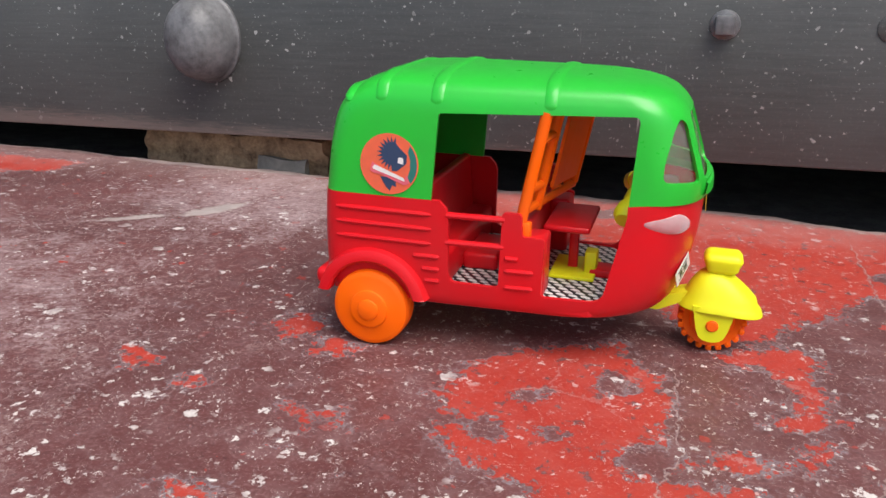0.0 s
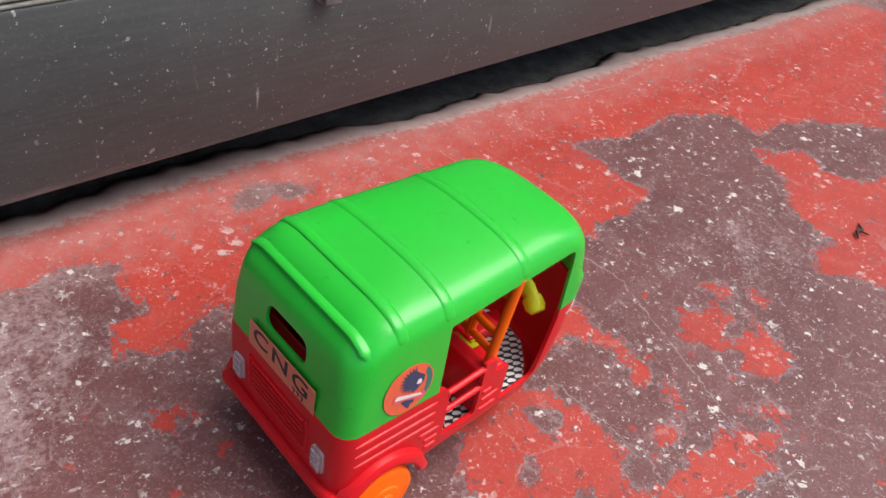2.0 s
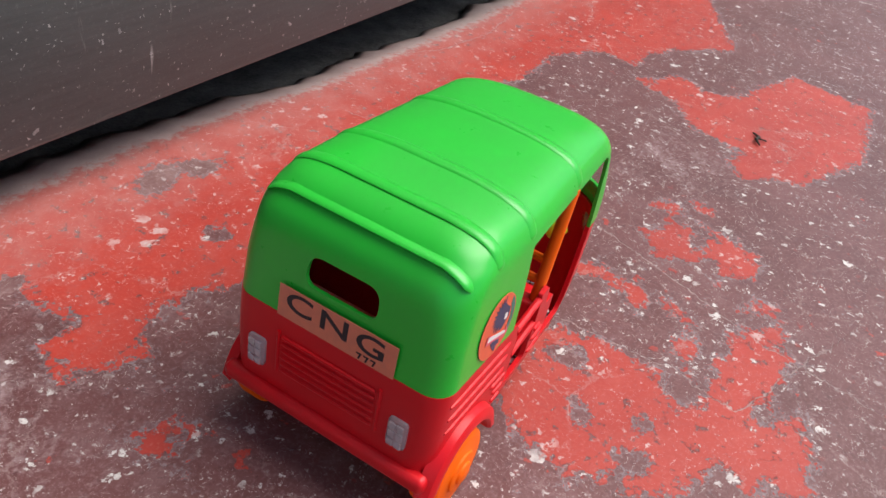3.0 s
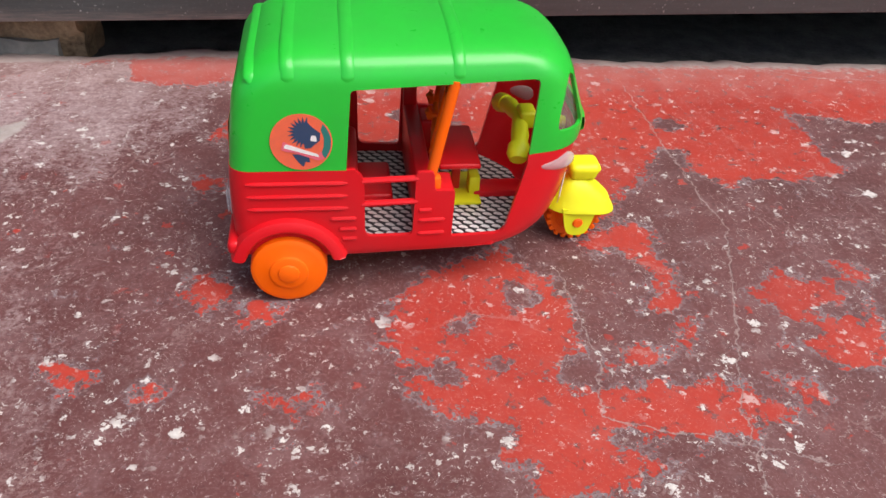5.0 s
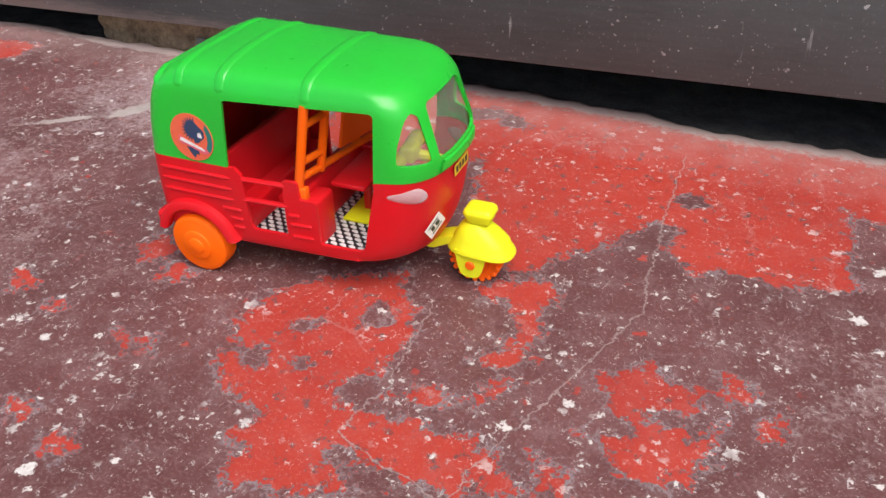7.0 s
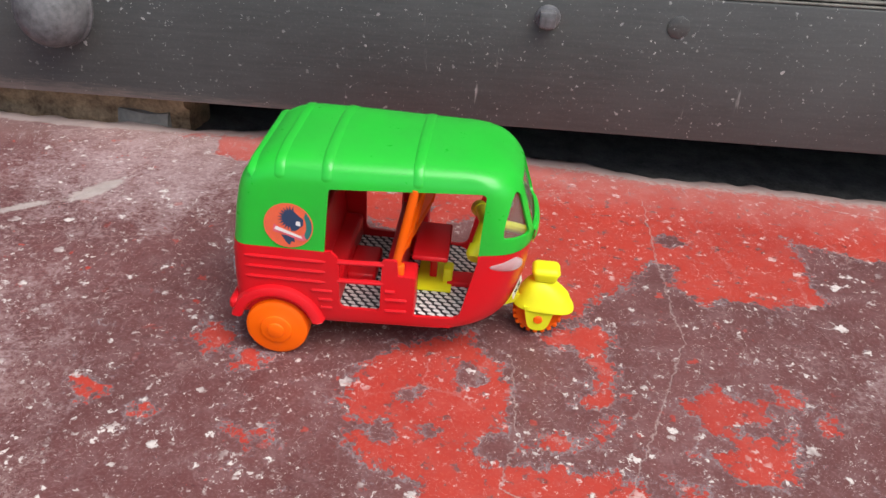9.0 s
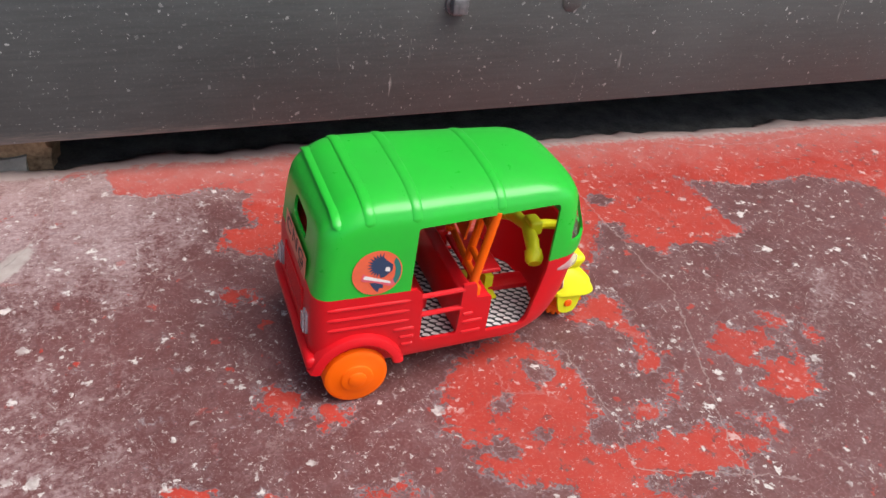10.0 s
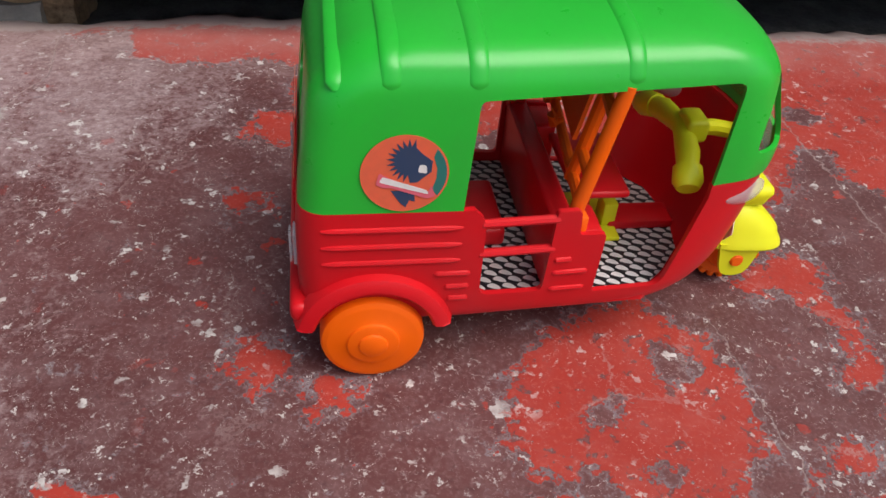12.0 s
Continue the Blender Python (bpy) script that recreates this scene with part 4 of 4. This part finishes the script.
def build_running_gear():
    for s in (-1, 1):
        prof = [(0.0, 2.0), (0.0, 12.6), (0.9, 13.8), (2.0, 14.1), (8.0, 14.1), (9.2, 13.7), (9.8, 12.6), (10.0, 11.9), (10.1, 7.6), (10.4, 7.1), (10.9, 6.9), (11.2, 6.3), (11.2, 0.6)]
        bm = turned([(s * (29.2 + d) * MM, r * MM) for d, r in prof], 48)
        wheel = part("rear_wheel", bm, ORANGE, toy, "smooth orange plastic wheel with stepped hub")
        wheel.location = Vector((-59.6, 0, 14.1)) * MM
        bm = turned([(s * 40.2 * MM, 0.0042), (s * 41.0 * MM, 0.0038), (s * 41.5 * MM, 0.0026)], 12)
        part("hub_cap", bm, ORANGE, wheel)
    part("axle", rod([Vector((-59.6, -34, 14.1)) * MM, Vector((-59.6, 34, 14.1)) * MM], 0.0014, 10), YELLOW, toy)
    part("chassis_plate", box((-0.070, -0.0200, 0.0135), (-0.012, 0.0200, 0.0166), 0.0008), YELLOW, toy, "yellow underside plate")
    # knobbly front wheel
    bm = turned([(-0.0038, 0.002), (-0.0038, 0.0072), (-0.0030, 0.0078), (-0.0036, 0.0102), (-0.0024, 0.0106), (0.0024, 0.0106), (0.0036, 0.0102), (0.0030, 0.0078), (0.0038, 0.0072), (0.0038, 0.002)], 48)
    for k in range(20):
        a = 2 * math.pi * k / 20
        lug = box((-0.0011, -0.0040, 0.0098), (0.0011, 0.0040, 0.0120), 0.0005, 1)
        bmesh.ops.rotate(lug, cent=(0, 0, 0), matrix=Matrix.Rotation(a, 3, "Y"), verts=lug.verts)
        tmp = bpy.data.meshes.new("lug")
        lug.to_mesh(tmp)
        lug.free()
        bm.from_mesh(tmp)
        bpy.data.meshes.remove(tmp)
    wheel = part("front_wheel", bm, ORANGE, toy, "small orange front wheel with knobbly tread")
    wheel.location = Vector((58.2, 0, 11.8)) * MM
    part("axle_pin", turned([(-0.0102, 0.0006), (-0.0102, 0.0017), (-0.0096, 0.0022), (0.0096, 0.0022), (0.0102, 0.0017), (0.0102, 0.0006)], 20), ORANGE, wheel)
    # mudguard: a domed hood with fork cheeks, an arm to the body and a lamp
    hood = levels_of([(16.6, 45.4, 75.2, 10.6), (18.2, 46.2, 74.4, 10.2), (20.6, 47.4, 72.4, 9.2), (24, 49.0, 69.0, 7.9), (27, 50.8, 65.4, 6.3), (29.2, 52.8, 62.0, 4.2), (30.4, 55.2, 59.4, 1.6)], 3)
    bm = bmesh.new()
    rows = []
    for z, back, front, w in hood:
        cx, a = (back + front) / 2, (front - back) / 2
        pts = []
        for k in range(40):
            q = 2 * math.pi * k / 40
            c, d = math.cos(q), math.sin(q)
            pts.append(bm.verts.new(Vector((cx + a * math.copysign(abs(c) ** 0.8, c), w * math.copysign(abs(d) ** 0.8, d), z - 1.6 * max(0.0, c) * (z < 20))) * MM))
        rows.append(pts)
    for one, two in zip(rows, rows[1:]):
        for j in range(40):
            bm.faces.new((one[j], one[(j + 1) % 40], two[(j + 1) % 40], two[j]))
    bm.faces.new(rows[-1])
    guard = new("mudguard", mesh_of("mudguard", bm, YELLOW))
    mod = guard.modifiers.new("wall", "SOLIDIFY")
    mod.thickness, mod.offset = 0.0011, -1.0
    guard.parent = toy
    tagged(guard, "bright yellow domed front mudguard and fork")
    finish(guard, True, 50)
    for s in (-1, 1):
        cheek = rounded([(51.0, 18.6), (53.0, 9.0), (54.6, 6.2), (58.2, 5.4), (61.8, 6.2), (63.4, 9.0), (65.6, 18.6)], [0, 3, 3, 3, 3, 3, 0], 4)
        bm = prism(mm(cheek), (0, s, 0), 0.0078, 0.0094, X_AXIS, Z_AXIS)
        part("fork_cheek", bm, YELLOW, guard)
    arm = [(35.0, 13.6), (39.0, 13.4), (49.0, 18.6), (51.0, 22.4), (44.5, 20.6), (38, 17.8), (34.5, 16.2)]
    part("fork_arm", prism(mm(rounded(arm, 0.8, 2)), Y_AXIS, -0.0042, 0.0042, X_AXIS, Z_AXIS), YELLOW, guard)
    bm = box((0.0528, -0.0058, 0.0292), (0.0662, 0.0058, 0.0370), 0.0028, 5)
    for v in bm.verts:
        if v.co.z < 0.033:
            v.co.x = 0.0590 + (v.co.x - 0.0590) * 0.86
            v.co.y *= 0.86
    part("front_lamp", bm, YELLOW, guard)
    part("lamp_neck", rod([Vector((57.0, 0, 27.0)) * MM, Vector((58.5, 0, 31.0)) * MM], 0.0040, 16), YELLOW, guard)


def build_fittings():
    # leaning orange grille behind the driver, set slightly askew
    def lean(y, z, off=0.0):
        return Vector((-6.8 + (z - 54.6) * 0.185 + (y + 32) * 0.150 + off, y, z)) * MM

    grille = part("grille", rod([lean(-31.6, 44), lean(-31.6, 47), lean(-31.6, 66), lean(-31.6, 87.0)], 0.0020, 12), ORANGE, toy, "orange plastic ladder grille behind the driver")
    part("grille_foot", box((-0.0082, -0.0336, 0.0438), (-0.0040, -0.0296, 0.0500), 0.0008, 2), ORANGE, grille)
    for y in (-17.5, 26.0):
        part("grille_bar", rod([lean(y, 51), lean(y, 68), lean(y, 88.5)], 0.0019, 10), ORANGE, grille)
    for y0, z0, y1, z1 in ((-31.6, 77.5, -17.5, 77.5), (-31.6, 61.0, -17.5, 60.0), (-31.6, 53.5, 26.0, 50.0)):
        part("grille_rung", rod([lean(y0, z0), lean((y0 + y1) / 2, (z0 + z1) / 2), lean(y1, z1)], 0.0016, 10), ORANGE, grille)
    bm = bmesh.new()
    ends = [lean(-6, 56), lean(26, 54), lean(26, 89), lean(-6, 90)]
    one = [bm.verts.new(p) for p in ends]
    two = [bm.verts.new(p + Vector((0.0012, 0, 0))) for p in ends]
    for i in range(4):
        bm.faces.new((one[i], one[(i + 1) % 4], two[(i + 1) % 4], two[i]))
    bm.faces.new(one)
    bm.faces.new(two[::-1])
    part("grille_panel", bm, ORANGE, grille)
    for y, z in ((10, 52), (10, 80), (26, 51)):
        part("hook", rod([lean(y, z), lean(y, z, -2.6), lean(y, z + 2.5, -3.6), lean(y, z + 4.5, -3.4)], [0.0016, 0.0018, 0.0018, 0.0011], 8), ORANGE, grille)
    # handlebar with grips
    bm = rod([Vector(p) * MM for p in ((25.5, 14, 56.0), (27.5, 6, 58.5), (29.0, -5, 59.5), (27.6, -15, 56.8), (26.0, -22, 53.2))], [0.0028, 0.0034, 0.0028, 0.0034, 0.0028], 12)
    bar = part("handlebar", bm, YELLOW, toy, "bright yellow handlebar")
    part("grip", rod([Vector(p) * MM for p in ((26.6, -19, 54.6), (25.8, -22.5, 52.8), (25.4, -24.5, 51.6))], [0.0040, 0.0043, 0.0030], 12), YELLOW, bar)
    part("grip", rod([Vector(p) * MM for p in ((26.8, 9, 57.8), (25.5, 14.0, 56.0), (24.9, 17, 54.6))], [0.0036, 0.0040, 0.0028], 12), YELLOW, bar)
    part("dial", box((0.0280, -0.0110, 0.0570), (0.0345, -0.0020, 0.0640), 0.0014, 3), YELLOW, bar)
    part("steering_stem", rod([Vector((29, -5, 59)) * MM, Vector((40, -2, 57)) * MM, Vector((50, 0, 54)) * MM], 0.0024, 10), YELLOW, bar)
    pedal = part("pedal_plate", box((-0.0005, -0.0120, 0.0237), (0.0160, 0.0120, 0.0252), 0.0006), YELLOW, toy, "yellow plate on the driver's floor")
    part("pedal", box((0.0115, -0.0060, 0.0250), (0.0160, 0.0010, 0.0330), 0.0008), YELLOW, pedal)
    # lamps
    for s in (-1, 1):
        bm = bmesh.new()
        bmesh.ops.create_uvsphere(bm, u_segments=28, v_segments=16, radius=1.0)
        for v in bm.verts:
            u = v.co.x
            v.co = Vector((u * 8.2, v.co.y * 1.9, v.co.z * 3.4 * (1 + 0.30 * u) - 0.2 * u)) * MM
        lamp = part("headlamp", bm, LENS, toy, "clear almond-shaped headlamp lens")
        lamp.matrix_basis = pose(0.0392, s * 0.0286, 0.0531, 0, 0, -s * 27)
        bm = box((-0.0798, s * 0.0255 - 0.0032, 0.0330), (-0.0783, s * 0.0255 + 0.0032, 0.0436), 0.0012, 3)
        tail = part("tail_lamp", bm, LENS, toy, "clear plastic tail lamp with raised squares")
        for i in range(2):
            for j in range(3):
                y0, z0 = s * 25.5 - 2.5 + 2.6 * i, 33.8 + 3.1 * j
                part("lens_square", box((-0.0807, y0 * MM, z0 * MM), (-0.0799, (y0 + 2.4) * MM, (z0 + 2.7) * MM), 0.0004, 2), LENS, tail)


def lettering(text, size, mat, parent, name="lettering"):
    cu = bpy.data.curves.new(name, "FONT")
    cu.body, cu.size, cu.align_x, cu.align_y, cu.extrude, cu.space_character, cu.offset = text, size, "CENTER", "CENTER", 0.00004, 1.22, 0.00012
    tmp = new("tmp_text", cu)
    me = evaluated(tmp)
    bpy.data.objects.remove(tmp)
    bpy.data.curves.remove(cu)
    me.materials.clear()
    me.materials.append(mat)
    ob = part(name, me, mat, parent, smooth=False)
    return ob


def build_stickers():
    lean = math.degrees(math.atan2(38.0 - 37.2, 22))
    disc = part("side_sticker", prism([(0.0104 * math.cos(a), 0.0104 * math.sin(a)) for a in (2 * math.pi * k / 56 for k in range(56))], (0, 0, 1), 0, 0.00016, X_AXIS, Y_AXIS), STICKER_ORANGE, toy, "round orange sticker with dark blue emblem", smooth=False)
    disc.matrix_basis = pose(-0.0526, -0.03668, 0.0670, 90 - lean, 0, 0.3)

    def layer(outline, mat, h, name):
        return part(name, prism(mm(outline), (0, 0, 1), h * MM, (h + 0.05) * MM, X_AXIS, Y_AXIS), mat, disc, smooth=False)

    arc = [(9.9 * math.cos(a), 9.9 * math.sin(a)) for a in (radians(-38 + 80 * k / 12) for k in range(13))]
    layer(arc + [(6.0 + 1.6 * math.sin(k), -5 + 11 * (1 - k / 3)) for k in (0.4, 1.2, 2.0, 2.8)], INK_TEAL, 0.17, "teal_shape")
    burst = []
    for k in range(26):
        a = radians(70 + 200 * k / 25)
        r = 5.6 if k % 2 else 3.6
        burst.append((1.2 + r * math.cos(a), 3.6 + r * math.sin(a) * 1.05))
    layer(burst + [(3.0, -2.2), (6.2, 0.6), (6.4, 3.4), (4.0, 5.4)], INK_BLUE, 0.23, "blue_emblem")
    layer([(-3.2, -4.4), (-1.0, -7.8), (0.4, -9.2), (1.2, -7.2), (2.6, -7.6), (2.4, -4.6)], INK_BLUE, 0.23, "blue_emblem")
    layer(rounded([(3.0, 0.6), (5.2, 0.2), (5.0, 2.4), (3.4, 2.6)], 0.5, 3), INK_WHITE, 0.29, "white_shape")
    layer(rounded([(-6.8, -2.6), (-6.0, 0.6), (-3.4, -1.0), (5.6, -5.0), (6.4, -3.0), (7.4, -6.2), (5.4, -6.8), (-3.0, -3.6), (-5.2, -3.4)], 0.5, 3), INK_PINK, 0.35, "pink_band")
    layer(rounded([(-6.0, -1.9), (-5.2, -0.4), (5.4, -4.4), (5.8, -5.6)], 0.5, 3), INK_WHITE, 0.41, "plain_bar")
    # rear sticker with its letters
    plate = part("rear_sticker", box((-0.0201, -0.0054, 0), (0.0201, 0.0054, 0.00016)), STICKER_SALMON, toy, "salmon rear sticker with black lettering CNG", smooth=False)
    plate.matrix_basis = pose(-0.07825, -0.0010, 0.0612) @ pose(0, 0, 0, 0, 0, -90) @ pose(0, 0, 0, 90 - 3.5, 0, 0)
    letters = lettering("CNG", 0.0094, INK, plate)
    letters.matrix_basis = pose(-0.0004, 0.0009, 0.00022) @ Matrix.Diagonal((1.5, 0.95, 1, 1))
    for k in range(3):
        bm = prism(mm([(7.6 + 2.4 * k, -2.8), (9.4 + 2.4 * k, -2.8), (8.8 + 2.4 * k, -4.8), (8.2 + 2.4 * k, -4.8), (8.7 + 2.4 * k, -3.3), (7.6 + 2.4 * k, -3.3)]), (0, 0, 1), 0.00028, 0.00033, X_AXIS, Y_AXIS)
        part("plain_bar", bm, INK, plate, smooth=False)
    # small front stickers
    tag = part("front_sticker", box((-0.0052, -0.0038, 0), (0.0052, 0.0038, 0.00016)), INK_WHITE, toy, "small white sticker with dark marks", smooth=False)
    tag.matrix_basis = pose(0.0459, -0.0173, 0.0345) @ pose(0, 0, 0, 0, 0, 66) @ pose(0, 0, 0, 90, 0, 0) @ pose(0, 0, 0, 8, 0, 38)
    for a, c, w, h in ((-0.0034, -0.0024, 0.0068, 0.0005), (-0.0034, 0.0019, 0.0068, 0.0005), (-0.0026, -0.0012, 0.0020, 0.0026), (0.0004, -0.0012, 0.0024, 0.0024)):
        part("plain_bar", box((a, c, 0.0002), (a + w, c + h, 0.00026)), INK, tag, smooth=False)
    name_plate = part("front_plate_sticker", box((-0.0075, -0.0024, 0), (0.0075, 0.0024, 0.00016)), STICKER_YELLOW, toy, "yellow front sticker with dark marks", smooth=False)
    name_plate.matrix_basis = pose(0.0510, 0, 0.0555) @ pose(0, 0, 0, 0, 0, 90) @ pose(0, 0, 0, 88, 0, 0)
    for k in range(4):
        part("plain_bar", box((-0.0062 + 0.0033 * k, -0.0014, 0.0002), (-0.0040 + 0.0033 * k, 0.0014, 0.00026)), INK, name_plate, smooth=False)


build_canopy()
build_body()
build_running_gear()
build_fittings()
build_stickers()
